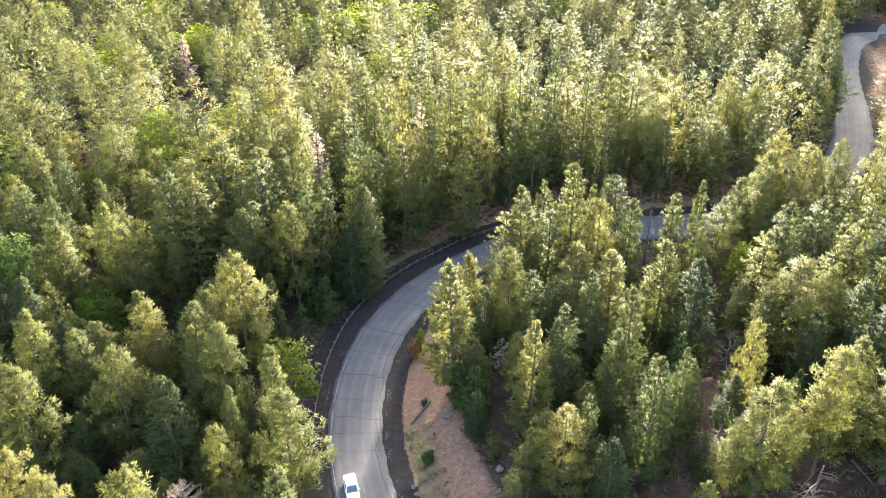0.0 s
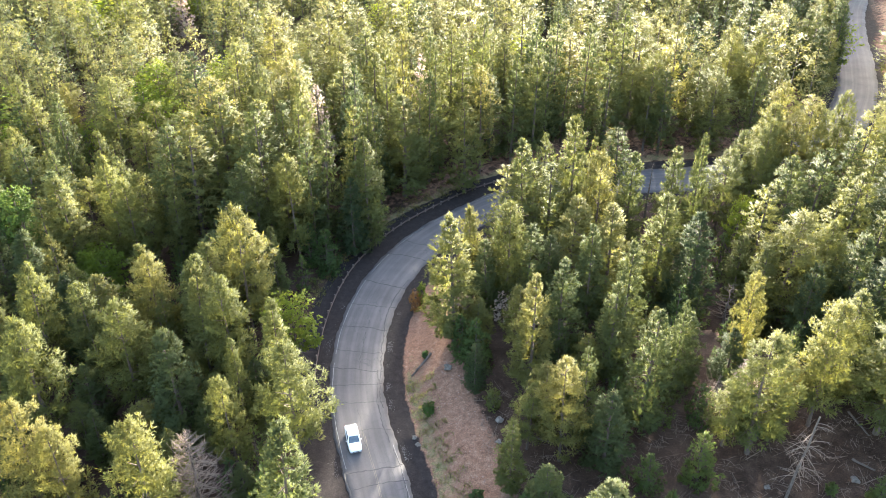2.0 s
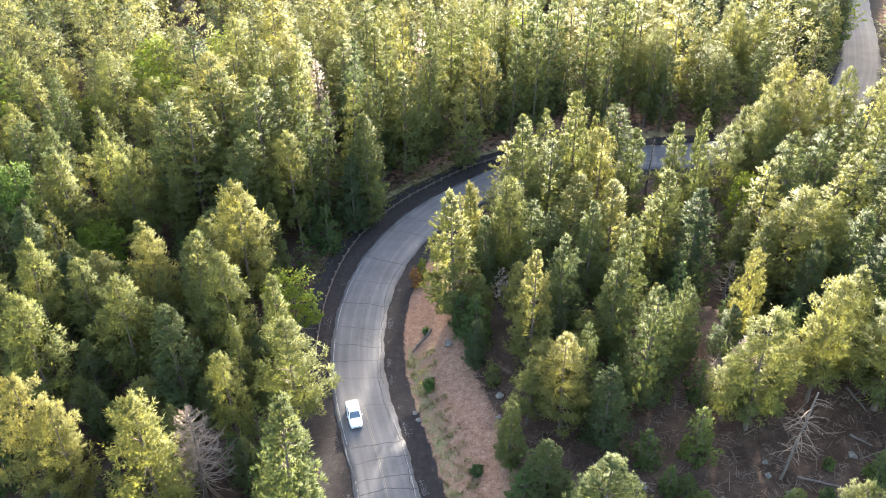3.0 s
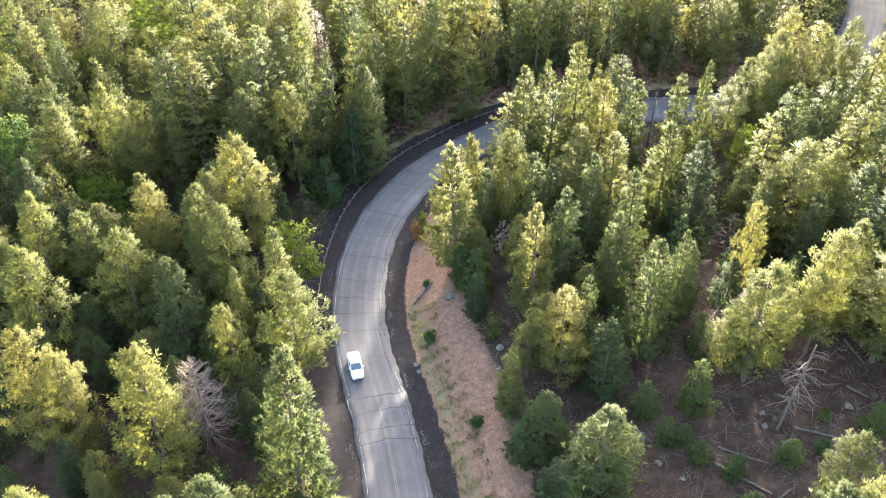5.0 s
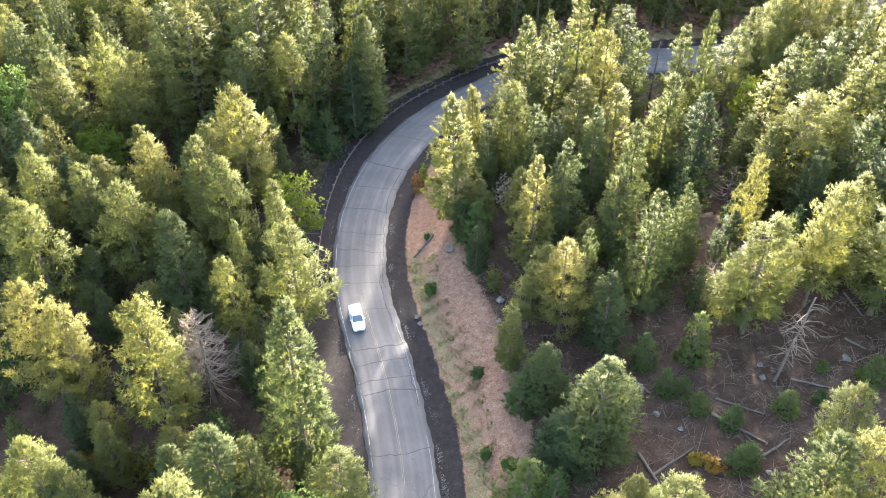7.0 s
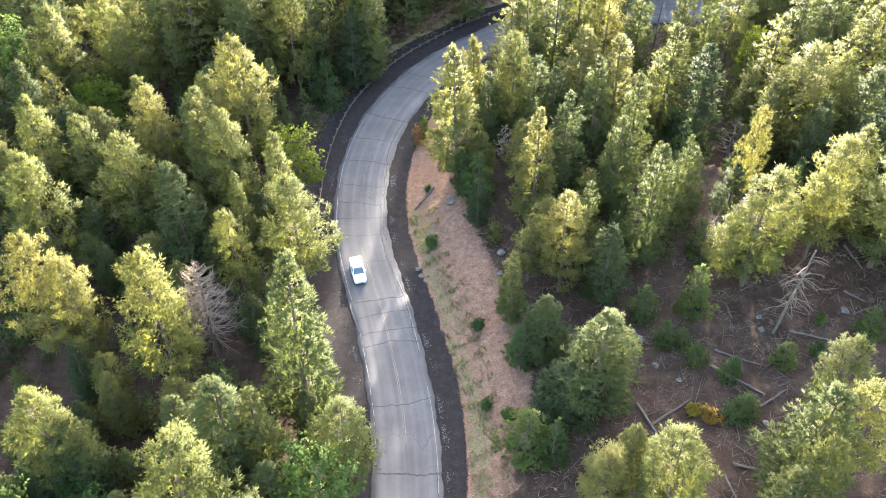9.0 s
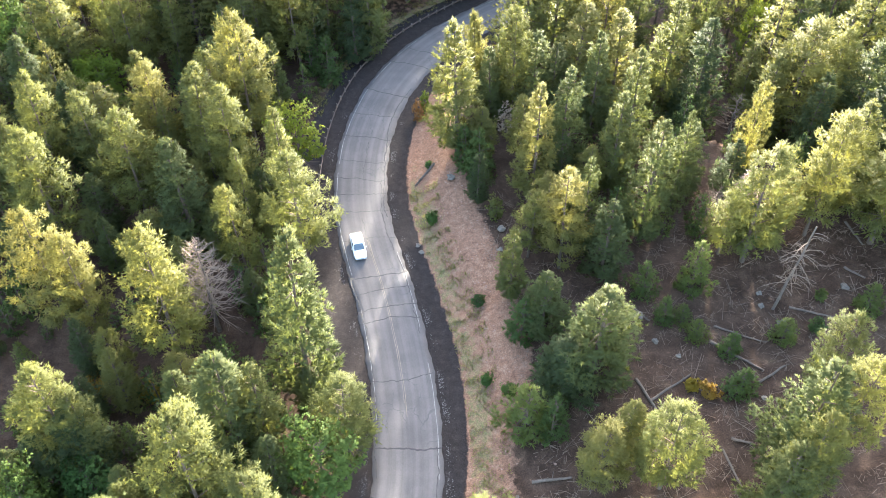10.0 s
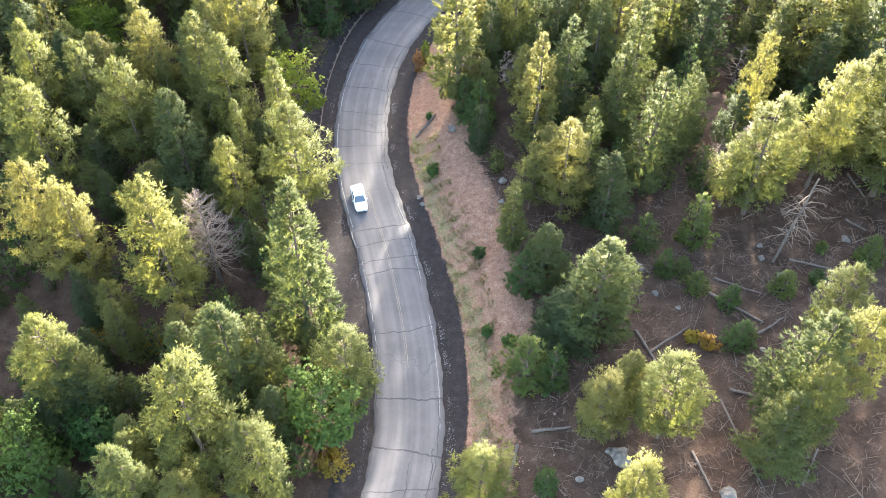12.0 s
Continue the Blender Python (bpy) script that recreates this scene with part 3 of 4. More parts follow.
# ---- guard rail on the outside of the bend ----
def guard_rail():
    rail = tagged(new("guard_rail"), "low rusted steel guard rail on posts along the bend", "guard rail")
    s = np.arange(131.0, 205.0, 1.0)
    prof = [(-0.04, 0.38), (0.04, 0.42), (0.0, 0.50), (0.0, 0.56), (0.04, 0.64), (-0.04, 0.68), (-0.08, 0.64), (-0.05, 0.53), (-0.08, 0.42)]
    v, f = [], []

    def off(q):
        return -6.1 - 0.9 * float(smooth(138, 164, q))
    for q in s:
        for dx, dz in prof:
            p = road_point(q, off(q) + dx)
            v.append((p[0], p[1], float(dz) - 0.02))
    k = len(prof)
    for i in range(len(s) - 1):
        for j in range(k):
            f.append((i * k + j, i * k + (j + 1) % k, (i + 1) * k + (j + 1) % k, (i + 1) * k + j))
    part("rail_beam", mesh_of("rail_beam", v, f, rust_steel_mat), rust_steel_mat, rail, "rusted brown steel beam")
    bm = bmesh.new()
    bmesh.ops.create_cube(bm, size=1.0)
    bmesh.ops.scale(bm, vec=(0.16, 0.20, 1.25), verts=bm.verts)
    bmesh.ops.bevel(bm, geom=bm.edges[:], offset=0.015, segments=1)
    me = bpy.data.meshes.new("post")
    bm.to_mesh(me)
    bm.free()
    me.materials.append(post_mat)
    for q in np.arange(131.5, 204.5, 2.0):
        p = road_point(q, off(q) - 0.2)
        j = min(int(np.searchsorted(ROAD_RUN, q)), len(ROAD_TAN) - 1)
        post = part("post", me, post_mat, rail)
        post.matrix_basis = pose(p[0], p[1], 0.12, 0, 0, math.degrees(math.atan2(ROAD_TAN[j][1], ROAD_TAN[j][0])) + random.uniform(-4, 4))


guard_rail()


# ---- the forest: single trees by the road and in view, then the filling between them ----
PINES_A = [(17.2, 33.9, 15.3, 2.8), (-18.1, 37.4, 18.9, 3.3), (3.3, 38.9, 10, 3.2), (-25.1, 41.8, 23.6, 4), (35.8, 43.2, 16.5,
           2.8), (22.8, 45.1, 15.3, 3.3), (16.1, 46, 10, 3), (40.7, 47.9, 17.7, 2.9), (-42.2, 50.8, 20.1, 3.7), (-11, 51.2, 14.2,
           3.3), (42, 55.1, 15.3, 2.8), (-33.5, 64.7, 24.8, 4.4), (-45.3, 69.4, 20.1, 3.2), (-49.2, 70.8, 22.4, 3.9), (38.5,
           76.5, 18.9, 4.2), (14.9, 77.2, 17.7, 3.1), (-26.7, 77.6, 17.7, 2.5), (35.7, 77.9, 11, 2.6), (-19.1, 79.8, 20.1, 4.1),
           (47.7, 80.9, 20.1, 3.4), (-54.7, 85.6, 22.4, 4.1), (40.8, 90.8, 17.7, 2)]
PINES_B = [(-44.4, 91.6, 21.2, 3.9), (-29.8, 93.7, 21.2, 3.5), (-51, 97.3, 20.1, 2.7), (-58.8, 97.8, 22.4, 3.2), (-43.6, 103.9,
           20.1, 3.2), (-29.9, 105, 24.8, 4.2), (57.8, 107.6, 20.1, 3.1), (10.1, 108.7, 20.1, 2.9), (4.4, 111.7, 17.7, 2), (25.7,
           122.8, 23.6, 3.6), (-33.3, 124.7, 22.4, 3.7), (-25.2, 125.7, 21.2, 3.3), (-53.6, 126, 23.6, 5.1), (-27.7, 131.4, 18,
           3.4), (49.6, 133.2, 19, 3.9), (57, 141.5, 20, 4.6), (64.5, 149.6, 23, 6.1), (81.4, 150.1, 19, 4.3), (71.4, 152.8, 20,
           4.1), (76.1, 153.6, 20, 4.6), (7.4, 157.9, 24, 3.4), (42.7, 171.3, 22, 5.4)]
PINES_C = [(10.6, 180.8, 22, 3.8), (66.6, 185.2, 22, 5.4)]
PINES = PINES_A + PINES_B + PINES_C
FIRS_A = [(-32.3, 38, 16.5, 3.2), (33.3, 41.4, 14.2, 2.9), (35.8, 46.4, 20.1, 3.8), (-18.7, 46.7, 10, 2.6), (-44.2, 48, 11,
           3.3), (19.2, 48.9, 11, 2.4), (-39.7, 49.3, 14.2, 2.7), (-39.9, 50.7, 16.5, 2.9), (-24.3, 51.9, 18.9, 4.3), (-20.6,
           52.4, 15.3, 2.9), (-29.9, 54, 14.2, 2.7), (-15.5, 56.6, 9, 1.9), (13.6, 57.9, 9, 3.4), (-16.4, 59.1, 28.3, 4.1),
           (16.9, 59.2, 16.5, 4.4), (11.9, 66.4, 11, 2.8), (20, 75.1, 14.2, 2.8), (18.2, 80.4, 16.5, 2), (25.9, 82.8, 20.1, 3.5),
           (-35.3, 84.9, 21.2, 3.9), (30.6, 86.2, 17.7, 1.8), (-27.6, 86.3, 16.5, 1.9)]
FIRS_B = [(-22.5, 89.3, 20.1, 2.7), (39, 89.4, 10, 2.2), (12.1, 90.4, 20.1, 3.2), (22.9, 90.9, 17.7, 2.8), (16.5, 94.4, 20.1,
           3), (-34.8, 96.8, 21.2, 2.8), (25.8, 97, 20.1, 3), (52.6, 98.5, 18.9, 2.9), (-41.2, 99.8, 16.5, 1.9), (1.6, 101.2,
           22.4, 3.8), (5.1, 100.4, 9, 2.2), (6.9, 108.7, 14, 2.6), (60.1, 102.7, 21.2, 3.8), (21.6, 103.5, 18.9, 2.8), (48.5, 104.7, 17.7, 3.1), (38.2, 109.5, 21.2, 3.8),
           (-46.3, 109.5, 18.9, 3.1), (-65, 110.8, 20.1, 3.9), (4.5, 112.3, 17.7, 1.9), (33.8, 112.9, 22.4, 3.6), (47.5, 113.1,
           14.2, 2.4), (-27.3, 115, 15.3, 2.1), (57, 122.7, 22.4, 3.8), (-63.1, 123.3, 22.4, 3.8)]
FIRS_C = [(14, 125.9, 24.8, 3.8), (-46.3, 126.7, 17.7, 2.5), (-15.9, 128.3, 16.5, 2.8), (43.1, 128.5, 24.8, 2.2), (25.2, 128.9,
           23.6, 1.9), (22.1, 129.1, 28.3, 3.5), (32.6, 129.8, 20.1, 2.7), (39.7, 129.9, 21.2, 2.9), (-13.9, 131.9, 22.4, 3.8),
           (76.5, 134.1, 19, 3.9), (-41.7, 138.7, 21.2, 3.1), (-37.1, 140.7, 21.2, 3.1), (-7.8, 148.6, 22, 4.5), (-13.3, 150, 19,
           3.2), (4.2, 151.6, 20, 3.6), (56.9, 166.8, 19, 3.5), (46.7, 168.2, 19, 3.5), (34.5, 168.3, 20, 3.6), (4.2, 169.5, 21,
           3.6), (20.1, 172.7, 20, 4.3), (26, 172.7, 18, 3), (55.2, 174.9, 20, 3.6)]
# the first two are added firs that block the sun from the left shoulder
FIRS_D = [(-1.5, 160, 26, 3.3), (7.6, 172, 29, 3.3), (13.4, 181, 21, 3.1), (-2.8, 187.4, 21, 3.8), (34.4, 188.3, 21, 3.3), (57.4, 193.7, 22, 4.1), (90.4, 200.4, 20, 6.4),
           (78, 214, 21, 4.3), (88.1, 214, 20, 4.3), (110.9, 254.1, 19, 5)]
FIRS = FIRS_A + FIRS_B + FIRS_C + FIRS_D
YOUNG_A = [(10.3, 39.4, 3.5, 1.5), (-35.7, 51.8, 8, 1.6), (11.9, 51.9, 8, 2.1), (8.8, 52.7, 8, 3.2), (33.7, 56.7, 4.5, 2), (33.7,
           62.2, 4, 1.5), (40.3, 63.7, 4, 1.7), (-53.3, 64.6, 6, 1.5), (30.3, 64.8, 3.5, 1.5), (9.3, 66.2, 7, 2.5), (29.1, 67.3,
           3.5, 1.2), (27, 67.7, 4.5, 1.5), (51.6, 67.8, 5, 2), (24.9, 72, 6, 1.9), (31.2, 72.3, 9, 2.4), (4.6, 95.4, 9, 2.6),
           (2.6, 98, 8, 2), (-20.1, 122.4, 9, 2.6), (-23.4, 125.4, 9, 2.2)]
YOUNG = YOUNG_A
ASPENS_A = [(-21.7, 97.9, 13, 3), (-56.5, 116.9, 11, 3.4), (-58.4, 119.4, 10, 3.3), (50.3, 125.8, 13, 2.1), (-64.8, 170.9, 13,
           3.6), (101.4, 210.1, 13, 2.9)]
ASPENS = ASPENS_A
LEAFY_A = [(-43.7, 42.3, 12, 2.9), (-39.2, 46.6, 8, 2.5), (-13.5, 47.2, 10, 3.7), (-71.9, 125.4, 17, 3.8)]
LEAFY = LEAFY_A

rng = np.random.default_rng(11)
protos = {(k, 1.0): [tree_meshes(k, 100 + 7 * i, 1.0) for i in range(n)] for k, n in (("pine", 6), ("fir", 6), ("young", 4), ("aspen", 3), ("leafy", 3))}
for k in ("pine", "fir", "aspen", "young"):
    protos[(k, 0.5)] = [tree_meshes(k, 300 + 7 * i, 0.6 if k != "young" else 0.4) for i in range(4)]
for k in ("pine", "fir", "young"):
    protos[(k, 1.5)] = [tree_meshes(k, 100 + 7 * i, 1.5) for i in range(6)]
planted = []
counts = {}


def set_tree(kind, x, y, h, r, near=True):
    detail = 1.5 if near and math.hypot(x, y) < 92 else 1.0 if near else 0.5
    pool = protos[(kind, detail if (kind, detail) in protos else 1.0)]
    z = float(ground(x, y)[0]) - 0.05
    counts[kind] = counts.get(kind, 0) + 1
    planted.append((x, y))
    return plant(kind, pool[int(rng.integers(len(pool)))], x, y, h, r, z, float(rng.uniform(0, 360)), (float(rng.normal(0, 1.2)), float(rng.normal(0, 1.2))))


def lets_sun_through(x, y, h, r):
    """False where a crown would close the gaps by which the low sun reaches the road in long streaks."""
    for sx, sy, half in ((-11.6, 90.0, 0.5), (-8.0, 73.5, 0.5)):
        ox, oy = x - sx, y - sy
        along = ox * math.sin(radians(SUN_AZ)) + oy * math.cos(radians(SUN_AZ))
        aside = abs(ox * math.cos(radians(SUN_AZ)) - oy * math.sin(radians(SUN_AZ)))
        up = max(0.0, along - 8.0) * math.tan(radians(SUN_EL)) / h
        if along > 10 and up < 1 and aside < half + 0.55 * r * (1 - up) ** 0.66:
            return False
    return True


for kind, rows in (("pine", PINES), ("fir", FIRS), ("young", YOUNG), ("aspen", ASPENS), ("leafy", LEAFY)):
    for x, y, h, r in rows:
        if r > 4.5 and math.hypot(x, y) > 120:          # a close clump of three
            for k in range(3):
                q = 2.1 * k + x
                set_tree(kind, x + 0.52 * r * math.cos(q), y + 0.52 * r * math.sin(q), h * (1, 0.9, 0.82)[k], 0.68 * r, True)
        else:
            set_tree(kind, x, y, h, r * (1.28 if kind == "fir" else 1.13), math.hypot(x, y) < 150)


# firs lining the far stretch of the road
for i in np.flatnonzero((ROAD[:, 1] > 206) & (ROAD[:, 1] < 268))[::3]:
    q = ROAD[i] - ROAD_SIDE[i] * float(rng.uniform(7.2, 9.0))
    set_tree("fir", float(q[0]), float(q[1]), float(rng.uniform(20, 25)), float(rng.uniform(3.6, 4.4)), False)

# extra tall firs up-sun, added to shade the far stretch of the road
for x, y in ((118, 264), (121, 272), (124, 281), (116, 273), (127, 290), (120, 289), (114, 283), (131, 297)):
    set_tree("fir", x, y, float(rng.uniform(24, 27)), float(rng.uniform(3.6, 4.4)), False)

# tall firs round the outside of the bend
for q in np.arange(158, 212, 3.6):
    p = road_point(q, -float(rng.uniform(11.5, 17)))
    if min(math.hypot(p[0] - a, p[1] - c) for a, c in planted) > 3.0 and lets_sun_through(p[0], p[1], 25, 4):
        set_tree("fir", float(p[0]), float(p[1]), float(rng.uniform(23, 27)), float(rng.uniform(3.4, 4.3)), False)

# a second, taller row behind them, added to keep low sun off the road
for q in np.arange(166, 226, 4.2):
    p = road_point(q, -float(rng.uniform(19, 26)))
    if min(math.hypot(p[0] - a, p[1] - c) for a, c in planted) > 2.6 and lets_sun_through(p[0], p[1], 28, 4.2):
        set_tree("fir", float(p[0]), float(p[1]), float(rng.uniform(26, 30)), float(rng.uniform(3.8, 4.6)), False)

DEAD = [(44.4, 106.9), (36.4, 85.4), (39.6, 84.4), (-29.6, 69.9), (-24.7, 155.0), (-4.6, 170.8), (43.7, 212.5), (-71.5, 231.7), (37.8, 137.8), (41.9, 69.9)]
planted += DEAD


def hides_open_ground(x, y, h):
    """Whether a tree would stand on the road, its banks or the clearing, or between them and the overlook."""
    D = np.hypot(x, y)
    far = D * EYE / (EYE - h - 1.0)
    k = np.linspace(0, 1, 9)
    dist = D[:, None] + (far - D)[:, None] * k
    bad = np.zeros(len(x), bool)
    for side in (-2.6, 0.0, 2.6):
        px = (x / D)[:, None] * dist + side * (y / D)[:, None]
        py = (y / D)[:, None] * dist - side * (x / D)[:, None]
        d, near, run = (v.reshape(px.shape) for v in road_place(px.ravel(), py.ravel()))
        open_road = (np.abs(d) < 5.0) & (run < 184)
        open_road |= (np.abs(d) < 4.5) & (px > 40) & (px < 55)
        far_road = (np.abs(d) < 2.6) & (near > 196)
        verge = (d > 0) & (d < 13) & (near < 100) & (py < 100) | (d < 0) & (d > -8.3) & (near < 92) | (d < 0) & (d > -10) & (near >= 92) & (run < 184)
        clearing = (px > 8) & (px < 56) & (py < 72) & (py > 36) & (d > 0)
        bad |= (open_road | far_road | verge | clearing).any(1)
    return bad


def filling():
    """Jittered places for the trees between, about five metres apart."""
    r = np.random.default_rng(21)
    gx, gy = np.meshgrid(np.arange(-230, 230, 6.2), np.arange(34, 342, 6.2))
    x, y = gx.ravel() + r.uniform(-2.6, 2.6, gx.size), gy.ravel() + r.uniform(-2.6, 2.6, gx.size)
    h = r.normal(17.5, 3.2, len(x)).clip(8, 24)
    keep = np.abs(x) < 0.49 * y + 32
    x, y, h = x[keep], y[keep], h[keep]
    d, near, run = road_place(x, y)
    h = np.where((np.hypot(x, y) < 108) & (x < 50), r.uniform(8, 13.5, len(x)), h)       # only an understorey between the near trees
    h = h + np.where((d < -9) & (d > -45) & (run > 150) & (run < 240), 4.0, 0) + np.where((near > 230) & (np.abs(d) < 60), 3.0, 0)
    keep = (np.abs(d) > 7.5) & ~hides_open_ground(x, y, h) & (r.uniform(0, 1, len(x)) < 0.93)
    x, y, h = x[keep], y[keep], h[keep]
    p = np.array(planted)
    gap = np.sqrt(((x[:, None] - p[None, :, 0]) ** 2 + (y[:, None] - p[None, :, 1]) ** 2).min(1))
    keep = gap > np.where((d[keep] < 0) | (y > 76), 3.0, 3.9)
    # leave the dead trees and the tall single trees in sight from the overlook
    D, az = np.hypot(x, y), np.arctan2(x, y)
    for (px, py), side, deep in [(q, 3.6, 30) for q in DEAD] + [(q, 2.4, 12) for q in planted if 110 < math.hypot(*q) < 235]:
        away, at = math.hypot(px, py), math.atan2(px, py)
        keep &= ~((np.abs(az - at) * D < side) & (away - D > 0) & (away - D < deep))
    return x[keep], y[keep], h[keep]


fx, fy, fh = filling()
order = np.argsort(np.hypot(fx, fy))
far_rows = []
for i in order:
    D = math.hypot(fx[i], fy[i])
    kind = "fir" if rng.uniform() < 0.68 else "pine"
    lime = float(ripple(fx[i], fy[i], 60))
    if lime > 0.22 and rng.uniform() < 0.34 and fx[i] < 40 and D > 165:
        kind = "aspen"
    r = float(np.clip(rng.normal(0.24, 0.04), 0.16, 0.33)) * fh[i]
    if kind == "aspen":
        fh[i] *= 0.62
    if not lets_sun_through(fx[i], fy[i], fh[i], r):
        continue
    if D < 195 and counts.get(kind, 0) < 300:
        set_tree(kind, float(fx[i]), float(fy[i]), float(fh[i]), r, D < 120)
    else:
        far_rows.append((fx[i], fy[i], fh[i], r, {"fir": 0, "pine": 1, "aspen": 2}[kind]))


def saplings():
    """Young firs on the shaded floor under the near trees and along the far side of the bend."""
    r = np.random.default_rng(77)
    gx, gy = np.meshgrid(np.arange(-86, 74, 3.7), np.arange(36, 172, 3.7))
    x, y = gx.ravel() + r.uniform(-1.6, 1.6, gx.size), gy.ravel() + r.uniform(-1.6, 1.6, gx.size)
    h = r.uniform(2.6, 8.5, len(x))
    d, near, run = road_place(x, y)
    p = np.array(planted)
    gap = np.sqrt(((x[:, None] - p[None, :, 0]) ** 2 + (y[:, None] - p[None, :, 1]) ** 2).min(1))
    left = (d < -10.3) & (np.abs(x) < 0.49 * y + 30) & (y < 168) & ~((x < -36) & (y > 56) & (y < 70))
    right = (d > 12) & (x > 4) & (y > np.where(x < 20, 93, 80)) & (y < 140) & (x < 0.56 * y + 8)
    keep = np.flatnonzero((left | right) & (gap > 2.2) & ~hides_open_ground(x, y, h))
    for i in r.permutation(keep)[:281]:
        set_tree("young", float(x[i]), float(y[i]), float(h[i]), float(h[i]) * float(r.uniform(0.24, 0.36)), False)


saplings()


def far_woods(rows):
    """The woods past the trees that can be counted, as one mesh of crowns and trunks."""
    r = np.random.default_rng(31)
    crowns = [[], [], []]
    for k, kind in enumerate(("fir", "pine", "aspen")):
        habit, h, rad, bare, nb, per, blades, size = KINDS[kind]
        for i in range(5):
            g = np.random.default_rng(500 + 10 * k + i)
            crowns[k].append(crown(g, h, rad, bare * 0.7, habit, 76, 7, 4, size * 1.0, 1.4))
    rows = np.array(rows)
    gz = ground(rows[:, 0], rows[:, 1])
    vs, ns, fs, tones, mats, base = [], [], [], [], [], 0
    for (x, y, h, rad, k), z in zip(rows, gz):
        k = int(k)
        v, f, soft = crowns[k][int(r.integers(5))]
        q = r.uniform(0, 6.28)
        c, s = math.cos(q), math.sin(q)
        kx, kz = rad / KINDS[("fir", "pine", "aspen")[k]][2], h / KINDS[("fir", "pine", "aspen")[k]][1]
        w = np.stack([(c * v[:, 0] - s * v[:, 1]) * kx + x, (s * v[:, 0] + c * v[:, 1]) * kx + y, v[:, 2] * kz + z], 1)
        t = 0.97 if k == 2 else (r.uniform(0.3, 0.93) if k == 1 else r.uniform(0.0, 0.8))
        vs.append(w)
        ns.append(np.stack([c * soft[:, 0] - s * soft[:, 1], s * soft[:, 0] + c * soft[:, 1], soft[:, 2]], 1))
        fs.append(f + base)
        tones.append(np.full(len(w), t))
        mats.append(np.zeros(len(f), np.int32))
        base += len(w)
        a = np.array([[0.22, 0, -0.3], [-0.11, 0.19, -0.3], [-0.11, -0.19, -0.3], [0, 0, h * 0.95]]) + (x, y, z)
        vs.append(a)
        ns.append(np.array([[1, 0, 0], [-0.5, 0.87, 0], [-0.5, -0.87, 0], [0, 0, 1.0]]))
        fs.append(np.array([[0, 1, 3], [1, 2, 3], [2, 0, 3]]) + base)
        tones.append(np.zeros(4))
        mats.append(np.ones(3, np.int32))
        base += 4
    me = mesh_of("far_woods", np.concatenate(vs), np.concatenate(fs), woods_mat, np.concatenate(ns))
    me.materials.append(bark_mat)
    me.polygons.foreach_set("material_index", np.concatenate(mats))
    me.attributes.new("tone", "FLOAT", "POINT").data.foreach_set("value", np.concatenate(tones).astype(np.float32))
    return tagged(new("far_woods", me), "dense sunlit conifer woods with lime-green aspens", "forest", kind="stuff")


far_woods(far_rows)


# ---- dead trees ----
def dead_tree(x, y, h, r, seed, rusty=False, lean=(0, 0), branches=80, twigs=3, label="bare grey dead conifer with fine dry branches"):
    g = np.random.default_rng(seed)
    top = tagged(new("dead_tree"), label, "dead tree", "dead trees")
    top.matrix_basis = pose(x, y, float(ground(x, y)[0]), lean[0], lean[1], float(g.uniform(0, 360)) if lean == (0, 0) else 0)
    z = np.linspace(-0.3, h, 9)
    line = np.stack([0.12 * np.sin(z * 0.4), 0.10 * np.sin(z * 0.31 + 1), z], 1)
    v, f = tube(line, np.linspace(0.016 * h + 0.06, 0.03, 9), 7)
    part("trunk", mesh_of("dead_trunk", v, f, log_mat if not rusty else bark_mat), bark_mat, top)
    pieces = []
    for k in range(branches):
        u = (k + g.uniform()) / branches
        q = k * 2.4 + g.normal(0, 0.3)
        z0 = h * (0.22 + 0.77 * u)
        L = r * ((1 - u) ** 0.55 * 0.95 + 0.12) * g.uniform(0.6, 1.15)
        rise = L * g.uniform(-0.1, 0.35)
        a, e = np.array([0, 0, z0]), np.array([math.cos(q) * L, math.sin(q) * L, z0 + rise])
        m = (a + e) / 2 + (0, 0, -0.10 * L)
        pieces.append(tube([a, m, e], [0.05, 0.034, 0.014], 3))
        for t in range(twigs):
            s = g.uniform(0.35, 0.95)
            b = a + (e - a) * s + (0, 0, -0.2 * L * s * (1 - s))
            w = np.array([math.cos(q + g.choice([-0.8, 0.8])), math.sin(q + g.choice([-0.8, 0.8])), g.uniform(0, 0.5)]) * L * g.uniform(0.2, 0.45)
            pieces.append(tube([b, b + w * 0.5, b + w], [0.024, 0.018, 0.010], 3))
    v, f = joined(pieces)
    part("dead_crown", mesh_of("dead_crown", v, f, grey_wood_mat), grey_wood_mat, top)
    if rusty:
        v, f, soft = crown(g, h, r * 1.15, h * 0.15, "fir", 100, 9, 4, 0.42)
        part("dead_needles", mesh_of("dead_needles", v, f, rust_mat, soft), rust_mat, top, "rust-pink dry needles")
    return top


dead_tree(-29.6, 69.9, 17, 4.4, 1, branches=170, twigs=5)
dead_tree(-24.7, 155.0, 21, 3.9, 2, True, label="dead conifer with pale pinkish dry needles")
dead_tree(-4.6, 170.8, 20.5, 3.2, 3, True, label="dead conifer with pale pinkish dry needles")
dead_tree(43.7, 212.5, 18, 3.0, 4, label="bare grey dead conifer with fine dry branches")
dead_tree(-71.5, 231.7, 17, 3.0, 5, True, label="dead conifer with pale pinkish dry needles")
dead_tree(37.8, 137.8, 14, 1.3, 6, branches=26, twigs=2, label="thin bare dead pole of a tree")
dead_tree(44.4, 106.9, 9, 3.2, 8, branches=46, twigs=3)
